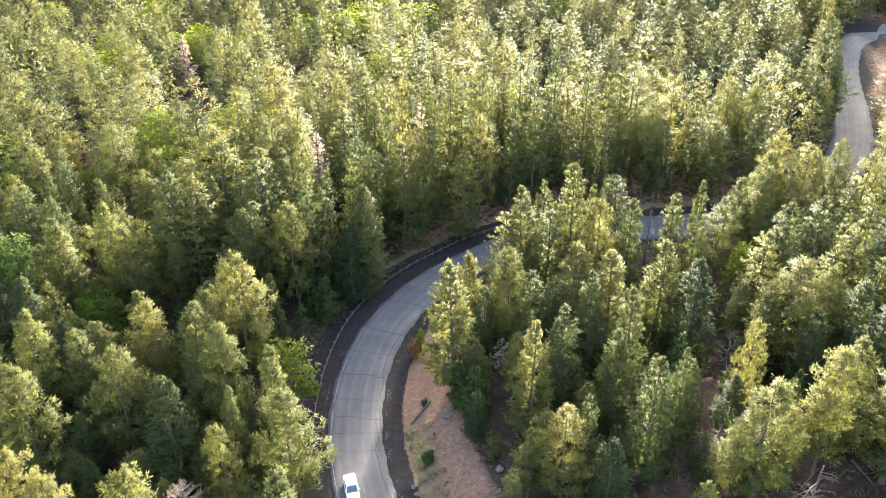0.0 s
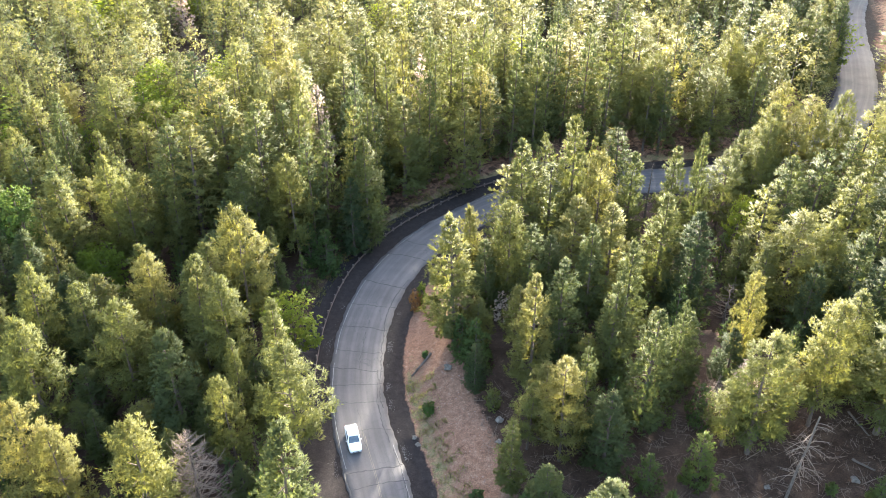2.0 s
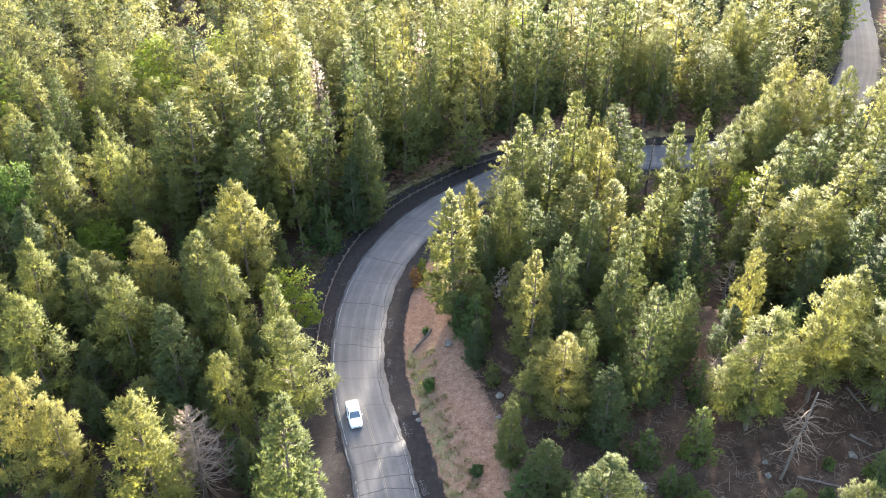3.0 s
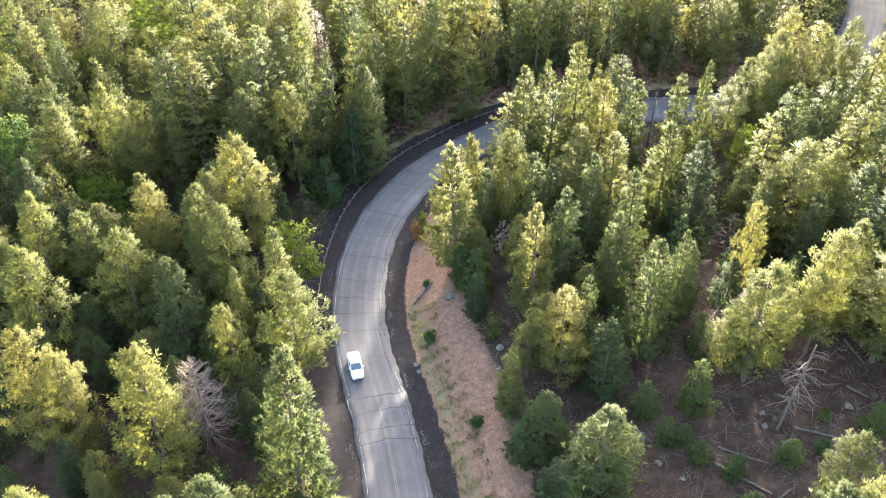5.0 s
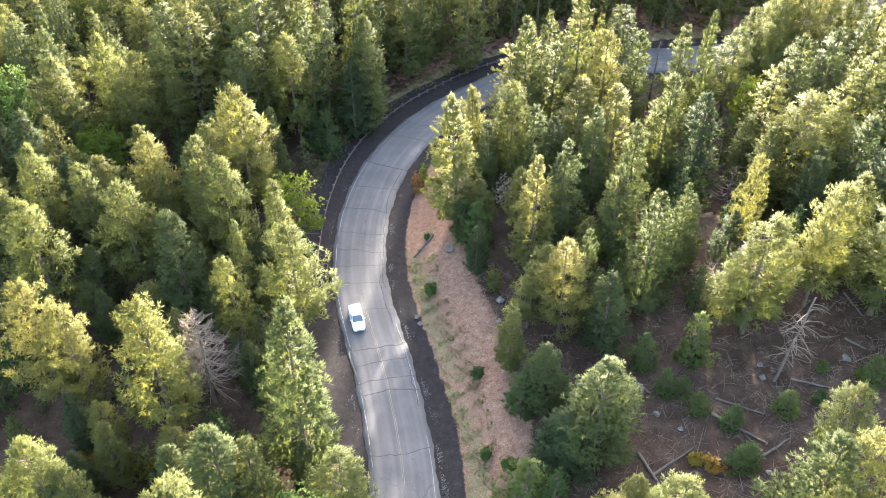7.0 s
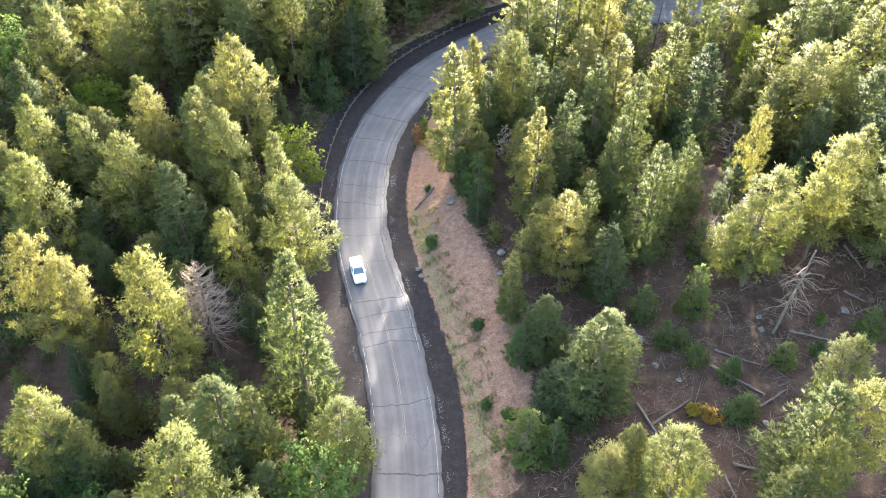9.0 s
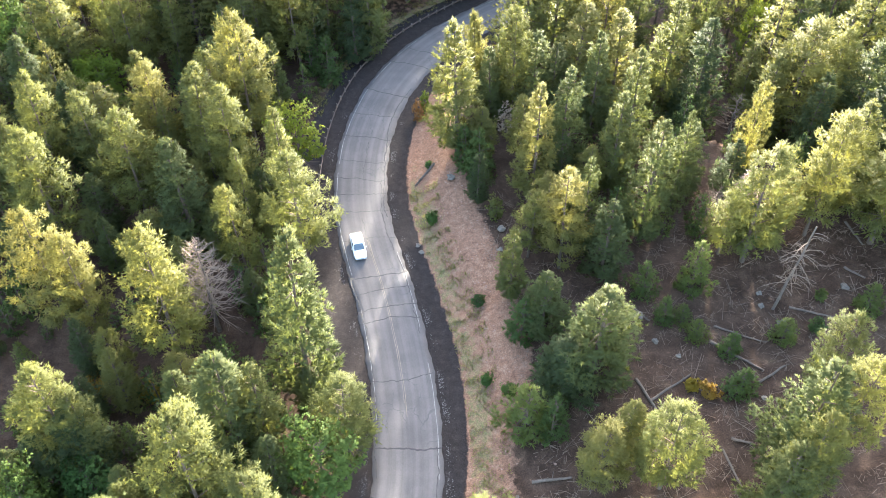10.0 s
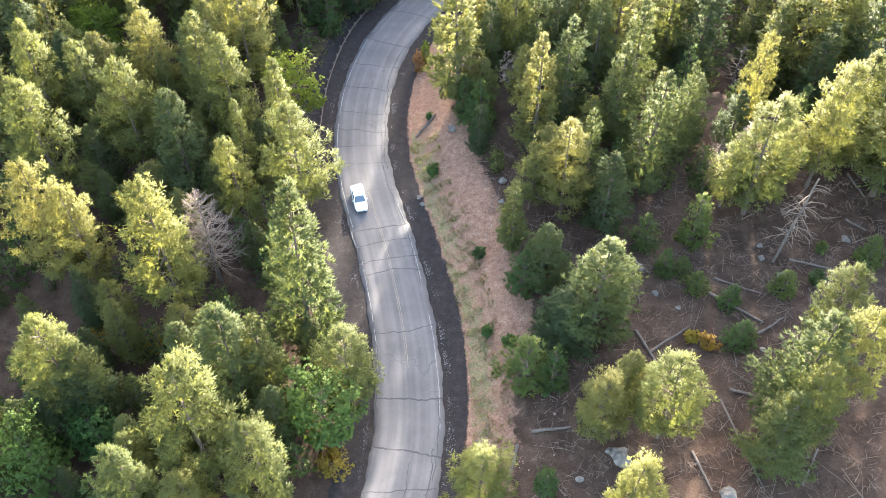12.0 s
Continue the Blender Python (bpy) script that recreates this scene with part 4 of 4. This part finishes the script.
dead_tree(36.4, 85.4, 4.5, 3.4, 9, branches=60, twigs=4, label="low tangle of bare grey branches on the forest floor")
dead_tree(39.6, 84.4, 9, 2.2, 10, True, branches=40, label="small dead pine with pale dry needles")


def snag(x, y, h, lean_x, lean_y, seed):
    """A thick grey trunk broken off at the top, with long bare branches that hang down."""
    g = np.random.default_rng(seed)
    top = tagged(new("dead_tree"), "leaning grey snag with bare drooping branches", "dead tree", "dead trees")
    top.matrix_basis = pose(x, y, float(ground(x, y)[0]))
    z = np.linspace(-0.3, h, 10)
    line = np.stack([lean_x * z / h + 0.05 * np.sin(z), lean_y * z / h, z], 1)
    v, f = tube(line, np.linspace(0.19, 0.10, 10), 9)
    part("trunk", mesh_of("snag_trunk", v, f, log_mat), log_mat, top)
    pieces = []
    for k in range(46):
        u = g.uniform(0.28, 0.98)
        q, L = k * 2.4 + g.normal(0, 0.4), g.uniform(1.2, 3.2)
        a = np.array([lean_x * u, lean_y * u, h * u])
        way = np.array([math.cos(q), math.sin(q), 0.0])
        sag = g.uniform(0.25, 0.75)
        pts = [a + way * L * s + (0, 0, L * (0.18 * s - sag * s * s)) for s in (0.0, 0.3, 0.6, 0.82, 1.0)]
        pieces.append(tube(pts, [0.050, 0.042, 0.034, 0.024, 0.014], 4))
        for t in range(2):
            b = pts[2 + t] + g.normal(0, 0.02, 3)
            e = b + (way * g.uniform(0.2, 0.6) + g.normal(0, 0.3, 3)) * L * 0.3 - (0, 0, 0.12 * L)
            pieces.append(tube([b, (b + e) / 2, e], [0.030, 0.022, 0.012], 3))
    v, f = joined(pieces)
    part("dead_crown", mesh_of("snag_branches", v, f, grey_wood_mat), grey_wood_mat, top)
    return top


snag(40.6, 68.7, 12.0, 2.5, 2.5, 7)


# ---- fallen logs, rocks and shrubs ----
LOGS = [(22.4, 59.0, 24.5, 53.5), (23.6, 56.0, 28.9, 59.5), (30.4, 49.6, 32.6, 38.4), (9.3, 45.9, 13.6, 46.3), (7.7, 44.4, 6.3, 39.4), (32.9, 66.4, 37.8, 63.6),
        (51.3, 75.2, 53.2, 73.1), (42.5, 68.8, 47.2, 67.0), (36.2, 57.8, 39.8, 60.0), (31.9, 64.1, 37.2, 59.4), (-1.9, 99.5, -4.8, 95.9), (23.5, 69.9, 25.3, 67.6),
        (8.7, 82.1, 13.9, 80.0), (53.8, 83.1, 55.0, 79.1), (31.5, 50.6, 33.8, 49.8), (26.2, 43.3, 27.3, 38.6), (44, 61, 47.5, 57.5), (35, 46, 39.5, 49.5), (39, 43, 36.5, 39)]
rng = np.random.default_rng(5)
for x0, y0, x1, y1 in LOGS:
    n = 7
    k = np.linspace(0, 1, n)
    px, py = x0 + (x1 - x0) * k, y0 + (y1 - y0) * k
    rad = rng.uniform(0.13, 0.22)
    pz = np.polyval(np.polyfit(k, ground(px, py), 1), k) + rad * 0.75
    o = np.array([px[0], py[0], pz[0]])
    line = np.stack([px, py, pz], 1) - o + rng.normal(0, 0.03, (n, 3))
    pieces = [tube(line, np.linspace(rad, rad * 0.62, n), 8)]
    for q in range(4):
        b = line[int(rng.integers(1, n))]
        w = np.array([rng.normal(), rng.normal(), 0.7]) * 0.45
        pieces.append(tube([b, b + w * 0.5, b + w], [0.045, 0.035, 0.015], 4))
    v, f = joined(pieces)
    ob = tagged(new("fallen_log", mesh_of("fallen_log", v, f, log_mat)), "weathered grey-brown fallen log with broken limbs on the forest floor", "log", "fallen logs")
    ob.location = o

ROCKS = [(18.6, 42.6, 1.93), (39.6, 71.3, 0.72), (39.3, 69.2, 0.71), (40.9, 66.2, 1.11), (8.4, 75.2, 0.89), (7.3, 80.3, 0.76), (-4.0, 83.9, 0.64),
         (-3.5, 82.6, 0.71), (24.1, 68.5, 0.99), (14.0, 40.4, 0.71), (7.6, 84.1, 1.09), (25.6, 64.5, 0.69), (28.9, 38.2, 1.5), (50.2, 71.8, 1.0),
         (27.9, 62.2, 0.61), (0.6, 95.0, 1.16), (36.3, 55.5, 0.65), (17.6, 43.5, 0.85)]
for i, (x, y, w) in enumerate(ROCKS):
    bm = bmesh.new()
    bmesh.ops.create_icosphere(bm, subdivisions=3, radius=w / 2)
    for vert in bm.verts:
        vert.co *= 1 + 0.8 * noise.noise(vert.co * 2.2 / w + Vector((i * 7, 0, 0))) + 0.2 * noise.noise(vert.co * 6 / w + Vector((0, i * 5, 0)))
        vert.co.z *= 0.7
    me = bpy.data.meshes.new("rock")
    bm.to_mesh(me)
    bm.free()
    me.materials.append(rock_mat)
    ob = tagged(new("rock", me), "pale grey weathered boulder half sunk in the soil", "rock", "rocks on the slope")
    ob.matrix_basis = pose(x, y, float(ground(x, y)[0]) + w * 0.14, 0, 0, 50 * i)


def shrub(x, y, w, h, mat, label, seed):
    g = np.random.default_rng(seed)
    top = tagged(new("shrub"), label, "shrub", "shrubs by the road")
    top.matrix_basis = pose(x, y, float(ground(x, y)[0]) - 0.03)
    pieces = []
    for k in range(7):
        q = k * 0.9 + g.uniform(0, 0.5)
        e = np.array([math.cos(q) * w * 0.35, math.sin(q) * w * 0.35, h * g.uniform(0.6, 0.9)])
        pieces.append(tube([(0, 0, -0.1), e * 0.5 + (0, 0, 0.1 * h), e], [0.03, 0.02, 0.008], 4))
    v, f = joined(pieces)
    part("stems", mesh_of("stems", v, f, bark_mat), bark_mat, top)
    v, f, soft = crown(g, h, w / 2, 0.05, "leaf", 34, 9, 3, 0.20 + 0.04 * w)
    part("leaves", mesh_of("leaves", v, f, mat, soft), mat, top)


GREEN, GOLD = "small dark green shrub on the red bank", "shrub with golden autumn leaves"
for i, (x, y, w, h, mat, label) in enumerate([
        (4.2, 71.9, 1.5, 1.5, young_mat, GREEN), (-2.1, 87.9, 1.6, 1.1, leafy_mat, GREEN), (4.9, 59.9, 1.4, 0.9, leafy_mat, GREEN),
        (6.8, 86.8, 2.4, 3.0, pine_mat, "small yellow-green sapling beside a boulder"), (-4.6, 112.0, 2.2, 3.4, autumn_mat, GOLD), (-12.4, 42.6, 3.6, 2.4, autumn_mat, GOLD),
        (30.3, 56.8, 2.4, 0.5, autumn_mat, "low shrub with rusty orange leaves"), (28.6, 57.8, 1.6, 0.4, autumn_mat, "low shrub with rusty orange leaves"),
        (7.5, 57.8, 1.6, 1.2, leafy_mat, GREEN), (44.6, 65.1, 1.9, 1.6, young_mat, GREEN), (46.6, 69.9, 1.4, 1.2, young_mat, GREEN), (-2.8, 99.3, 0.9, 0.7, leafy_mat, GREEN),
        (8.5, 72.4, 1.6, 1.4, leafy_mat, GREEN), (9.2, 105.5, 3.4, 5.0, rust_mat, "tall shrub with dry reddish-brown leaves"), (-37, 61, 3.5, 0.8, autumn_mat, GOLD),
        (-44, 62.0, 3.0, 0.8, autumn_mat, GOLD), (-6.5, 158, 3.5, 4.0, rust_mat, "tall shrub with dry reddish-brown leaves"), (-3.6, 113.8, 1.6, 3.9, aspen_mat, "shrub with lime-yellow leaves")]):
    shrub(x, y, w, h, mat, label, 40 + i)


# ---- the white car ----
def loft(stations, ring):
    """A body drawn through cross-sections; ring gives the places of one section."""
    v, f = [], []
    for s in stations:
        v.extend(ring(*s))
    k = len(ring(*stations[0]))
    n = len(stations)
    for i in range(n - 1):
        for j in range(k - 1):
            f.append((i * k + j, i * k + j + 1, (i + 1) * k + j + 1, (i + 1) * k + j))
    f.append(tuple(range(k))[::-1])
    f.append(tuple(range((n - 1) * k, n * k)))
    return v, f


def smooth_mesh(me):
    me.polygons.foreach_set("use_smooth", np.ones(len(me.polygons), bool))
    return me


def box_part(name, size, at, mat, parent, label="", turn=(0, 0, 0), soft=0.02):
    bm = bmesh.new()
    bmesh.ops.create_cube(bm, size=1.0)
    bmesh.ops.scale(bm, vec=size, verts=bm.verts)
    bmesh.ops.bevel(bm, geom=bm.edges[:], offset=min(soft, 0.4 * min(size)), segments=2, affect="EDGES")
    ob = part(name, bm, mat, parent, label)
    ob.matrix_basis = pose(*at, *turn)
    return ob


def white_car():
    """A saloon, 4.75 m long, nose towards +y."""
    car = tagged(new("car"), "clean white four-door saloon car driving on the asphalt road", "car")

    def ring(y, w, lo, hi, crownz):
        return [(-w * 0.90, y, lo), (-w, y, lo + 0.16), (-w * 1.0, y, (lo + hi) / 2 + 0.06), (-w * 0.95, y, hi - 0.04), (-w * 0.82, y, hi), (-w * 0.4, y, hi + crownz),
                (0, y, hi + crownz * 1.25), (w * 0.4, y, hi + crownz), (w * 0.82, y, hi), (w * 0.95, y, hi - 0.04), (w, y, (lo + hi) / 2 + 0.06), (w, y, lo + 0.16), (w * 0.90, y, lo)]
    body = [(-2.37, 0.66, 0.42, 0.82, 0.02), (-2.30, 0.80, 0.30, 0.98, 0.03), (-2.05, 0.88, 0.24, 1.05, 0.03), (-1.5, 0.91, 0.22, 1.04, 0.03), (-0.6, 0.92, 0.22, 0.98, 0.03),
            (0.5, 0.92, 0.22, 0.95, 0.03), (1.05, 0.915, 0.22, 0.94, 0.05), (1.7, 0.90, 0.22, 0.86, 0.06), (2.10, 0.84, 0.24, 0.76, 0.05), (2.30, 0.72, 0.30, 0.66, 0.03), (2.38, 0.58, 0.38, 0.56, 0.01)]
    v, f = loft(body, ring)
    part("body", smooth_mesh(mesh_of("car_body", v, f, car_mat)), car_mat, car)

    def cabin(y, w, z):
        return [(-w, y, 0.93), (-w * 0.96, y, 0.97 + (z - 0.97) * 0.3), (-w * 0.86, y, 0.97 + (z - 0.97) * 0.85), (-w * 0.7, y, z), (0, y, z + 0.02), (w * 0.7, y, z),
                (w * 0.86, y, 0.97 + (z - 0.97) * 0.85), (w * 0.96, y, 0.97 + (z - 0.97) * 0.3), (w, y, 0.93)]
    v, f = loft([(-1.75, 0.66, 1.04), (-1.05, 0.80, 1.33), (-0.35, 0.83, 1.40), (0.15, 0.83, 1.38), (0.60, 0.80, 1.22), (1.12, 0.74, 0.98)], cabin)
    part("windows", smooth_mesh(mesh_of("car_windows", v, f, glass_mat)), glass_mat, car, "dark tinted window glass")

    def plate(y, w, z):
        return [(-w, y, z - 0.07), (-w * 0.86, y, z), (0, y, z + 0.03), (w * 0.86, y, z), (w, y, z - 0.07)]
    v, f = loft([(-1.12, 0.66, 1.325), (-0.8, 0.70, 1.385), (-0.3, 0.71, 1.425), (0.12, 0.70, 1.405), (0.28, 0.67, 1.365)], plate)
    part("roof", smooth_mesh(mesh_of("car_roof", v, f, car_mat)), car_mat, car)
    for sx in (-1, 1):
        pil = [([(0.66 * sx, 0.30, 1.36), (0.73 * sx, 0.72, 1.18), (0.77 * sx, 1.15, 0.96)], 0.045), ([(0.64 * sx, -1.10, 1.33), (0.71 * sx, -1.45, 1.19), (0.74 * sx, -1.80, 1.05)], 0.07),
               ([(0.72 * sx, -0.30, 1.36), (0.80 * sx, -0.30, 1.15), (0.86 * sx, -0.32, 0.96)], 0.03)]
        for line, r in pil:
            v, f = tube(line, [r] * 3, 6)
            part("pillar", mesh_of("car_pillar", v, f, car_mat), car_mat, car)
        box_part("mirror", (0.20, 0.12, 0.13), (1.0 * sx, 0.72, 1.0), car_mat, car, "white door mirror", soft=0.04)
        box_part("headlight", (0.34, 0.30, 0.10), (0.62 * sx, 2.16, 0.66), lamp_mat, car, "clear headlamp", (-18, 0, -22 * sx), 0.03)
        box_part("tail_light", (0.36, 0.12, 0.12), (0.60 * sx, -2.31, 0.88), tail_mat, car, "red tail lamp", (0, 0, -14 * sx), 0.03)
        for wy in (-1.38, 1.42):
            v, f = [], []
            for k in range(20):
                q = 2 * math.pi * k / 20
                v.extend((dx, r * math.cos(q), r * math.sin(q)) for dx, r in ((-0.11, 0.20), (-0.11, 0.31), (-0.07, 0.335), (0.07, 0.335), (0.11, 0.31), (0.11, 0.20)))
            for k in range(20):
                for j in range(5):
                    f.append((k * 6 + j, k * 6 + j + 1, (k + 1) % 20 * 6 + j + 1, (k + 1) % 20 * 6 + j))
            tyre = part("tyre", mesh_of("tyre", v, f, tyre_mat), tyre_mat, car, "black tyre")
            tyre.location = (0.83 * sx, wy, 0.335)
            bm = bmesh.new()
            bmesh.ops.create_cone(bm, cap_ends=True, segments=20, radius1=0.215, radius2=0.19, depth=0.06)
            rim = part("rim", bm, rim_mat, tyre, "silver alloy rim")
            rim.matrix_basis = pose(0.09 * sx, 0, 0, 0, 90 * sx, 0)
    box_part("spoiler", (1.25, 0.16, 0.035), (0, -2.20, 1.12), trim_mat, car, "dark lip spoiler", (6, 0, 0), 0.012)
    box_part("grille", (0.86, 0.05, 0.16), (0, 2.36, 0.46), trim_mat, car, "black radiator grille", (-8, 0, 0), 0.02)
    box_part("bumper", (1.5, 0.14, 0.14), (0, 2.27, 0.34), car_mat, car, "", (0, 0, 0), 0.05)
    box_part("number_plate", (0.46, 0.02, 0.12), (0, -2.37, 0.66), white_line_mat, car, "plain pale plate", (0, 0, 0), 0.005)
    for cy in (-1.82, 1.14):
        box_part("wiper_trim", (1.2, 0.05, 0.02), (0, cy, 1.03 if cy < 0 else 0.985), trim_mat, car, "black rubber trim", (0, 0, 0), 0.008)
    return car


car = white_car()
run_at = 120.5
j = int(np.searchsorted(ROAD_RUN, run_at))
p = road_point(run_at, -1.62)
car.matrix_basis = pose(p[0], p[1], 0.055, 0, 0, math.degrees(math.atan2(-ROAD_TAN[j][1], -ROAD_TAN[j][0])) - 90)


# ---- litter: sticks, roadside chips and grass ----
def litter():
    g = np.random.default_rng(8)
    n = 17000
    x, y = g.uniform(5, 68, n), g.uniform(37, 92, n)
    d, near, run = road_place(x, y)
    keep = (d > 14) & (ripple(x, y, 4.3) + g.normal(0, 0.3, n) > 0.15)
    x, y = x[keep], y[keep]
    z = ground(x, y)
    q, L = g.uniform(0, 3.14, len(x)), g.uniform(0.3, 2.2, len(x)) * g.uniform(0.4, 1, len(x)) * np.where(g.uniform(0, 1, len(x)) < 0.06, 2.4, 1.0)
    a = np.stack([x - np.cos(q) * L / 2, y - np.sin(q) * L / 2, z + 0.04 + g.uniform(0, 0.12, len(x))], 1)
    b = np.stack([x + np.cos(q) * L / 2, y + np.sin(q) * L / 2, z + 0.04 + g.uniform(0, 0.25, len(x))], 1)
    w = (g.uniform(0.010, 0.032, len(x)) * np.where(L > 2.4, 2.0, 1.0))[:, None]
    side = np.stack([-np.sin(q), np.cos(q), np.zeros(len(x))], 1)
    up = np.array([0, 0, 1.0])
    v = np.stack([a + side * w, a - side * w, a + up * w * 1.6, b + side * w * 0.5, b - side * w * 0.5, b + up * w], 1).reshape(-1, 3)
    k = np.arange(len(x))[:, None, None] * 6
    f = (np.array([[0, 3, 5, 2], [1, 2, 5, 4], [0, 1, 4, 3]])[None] + k).reshape(-1, 4)
    tagged(new("fallen_sticks", mesh_of("fallen_sticks", v, f, grey_wood_mat)), "grey dry sticks strewn over the forest floor", "branches", kind="stuff")

    # pale chips along the broken pavement edges
    n = 5200
    run = g.uniform(70, 150, n)
    left = g.uniform(0, 1, n) < 0.5
    across = np.where(left, -4.5 - np.abs(g.normal(0, 0.45, n)), 4.35 + np.abs(g.normal(0, 0.4, n)) + 0.0)
    lump = np.sin(run * 0.55) + np.sin(run * 1.3 + 1) + 0.8 * np.where(run < 100, 1, 0)
    keep = lump + g.normal(0, 0.5, n) > 0.75
    run, across = run[keep], across[keep]
    px = np.interp(run, ROAD_RUN, ROAD[:, 0]) + np.interp(run, ROAD_RUN, ROAD_SIDE[:, 0]) * across
    py = np.interp(run, ROAD_RUN, ROAD[:, 1]) + np.interp(run, ROAD_RUN, ROAD_SIDE[:, 1]) * across
    pz = ground(px, py)
    s = g.uniform(0.02, 0.08, len(px))[:, None]
    tet = np.array([[1, 0, 0], [-0.5, 0.8, 0], [-0.5, -0.8, 0], [0, 0, 0.8]])
    v = np.stack([px, py, pz], 1)[:, None, :] + tet[None] * s[:, :, None] * g.uniform(0.5, 1.5, (len(px), 4, 1))
    f = (np.array([[0, 1, 3], [1, 2, 3], [2, 0, 3]])[None] + np.arange(len(px))[:, None, None] * 4).reshape(-1, 3)
    tagged(new("gravel_chips", mesh_of("gravel_chips", v.reshape(-1, 3), f, chip_mat)), "pale chips of broken asphalt along the road edges", "gravel", kind="stuff")

    # clods and stones on the red bank
    n = 1500
    run, across = g.uniform(72, 150, n), g.uniform(7.0, 16.5, n)
    px = np.interp(run, ROAD_RUN, ROAD[:, 0]) + np.interp(run, ROAD_RUN, ROAD_SIDE[:, 0]) * across
    py = np.interp(run, ROAD_RUN, ROAD[:, 1]) + np.interp(run, ROAD_RUN, ROAD_SIDE[:, 1]) * across
    keep = ripple(px, py, 5.0) + g.normal(0, 0.4, n) > 0.1
    px, py = px[keep], py[keep]
    s = (g.uniform(0.05, 0.2, len(px)) * g.uniform(0.5, 1.0, len(px)))[:, None]
    knob = np.array([[1, 0, 0], [0.2, 0.9, 0], [-0.9, 0.4, 0], [-0.6, -0.7, 0], [0.5, -0.8, 0], [0, 0, 0.8]])
    v = np.stack([px, py, ground(px, py) - 0.02], 1)[:, None, :] + knob[None] * s[:, :, None] * g.uniform(0.6, 1.4, (len(px), 6, 1))
    f = (np.array([[k, (k + 1) % 5, 5] for k in range(5)])[None] + np.arange(len(px))[:, None, None] * 6).reshape(-1, 3)
    tagged(new("soil_clods", mesh_of("soil_clods", v.reshape(-1, 3), f, clod_mat)), "reddish clods and stones on the cut bank", "soil", kind="stuff")

    # thin grass on the bank and by the guard rail
    n = 20000
    run = g.uniform(70, 190, n)
    across = np.where(run < 132, g.uniform(7.2, 11.5, n), -g.uniform(8.6, 12.5, n))
    px = np.interp(run, ROAD_RUN, ROAD[:, 0]) + np.interp(run, ROAD_RUN, ROAD_SIDE[:, 0]) * across
    py = np.interp(run, ROAD_RUN, ROAD[:, 1]) + np.interp(run, ROAD_RUN, ROAD_SIDE[:, 1]) * across
    keep = ripple(px, py, 3.1) + g.normal(0, 0.35, n) > 0.15
    px, py = px[keep], py[keep]
    at = np.stack([px, py, ground(px, py) + 0.03], 1)
    out = unit(np.stack([g.normal(0, 0.5, len(px)), g.normal(0, 0.5, len(px)), np.ones(len(px))], 1))
    v, f, soft = sprays(g, at, out, g.uniform(0.12, 0.30, len(px)), 2, "needle", 0.4)
    me = mesh_of("grass", v, f, grass_mat, soft)
    me.attributes.new("tone", "FLOAT", "POINT").data.foreach_set("value", np.repeat(g.uniform(0, 1, len(f)), 3).astype(np.float32))
    tagged(new("grass", me), "sparse dry grass on the red bank", "grass", kind="stuff")


litter()
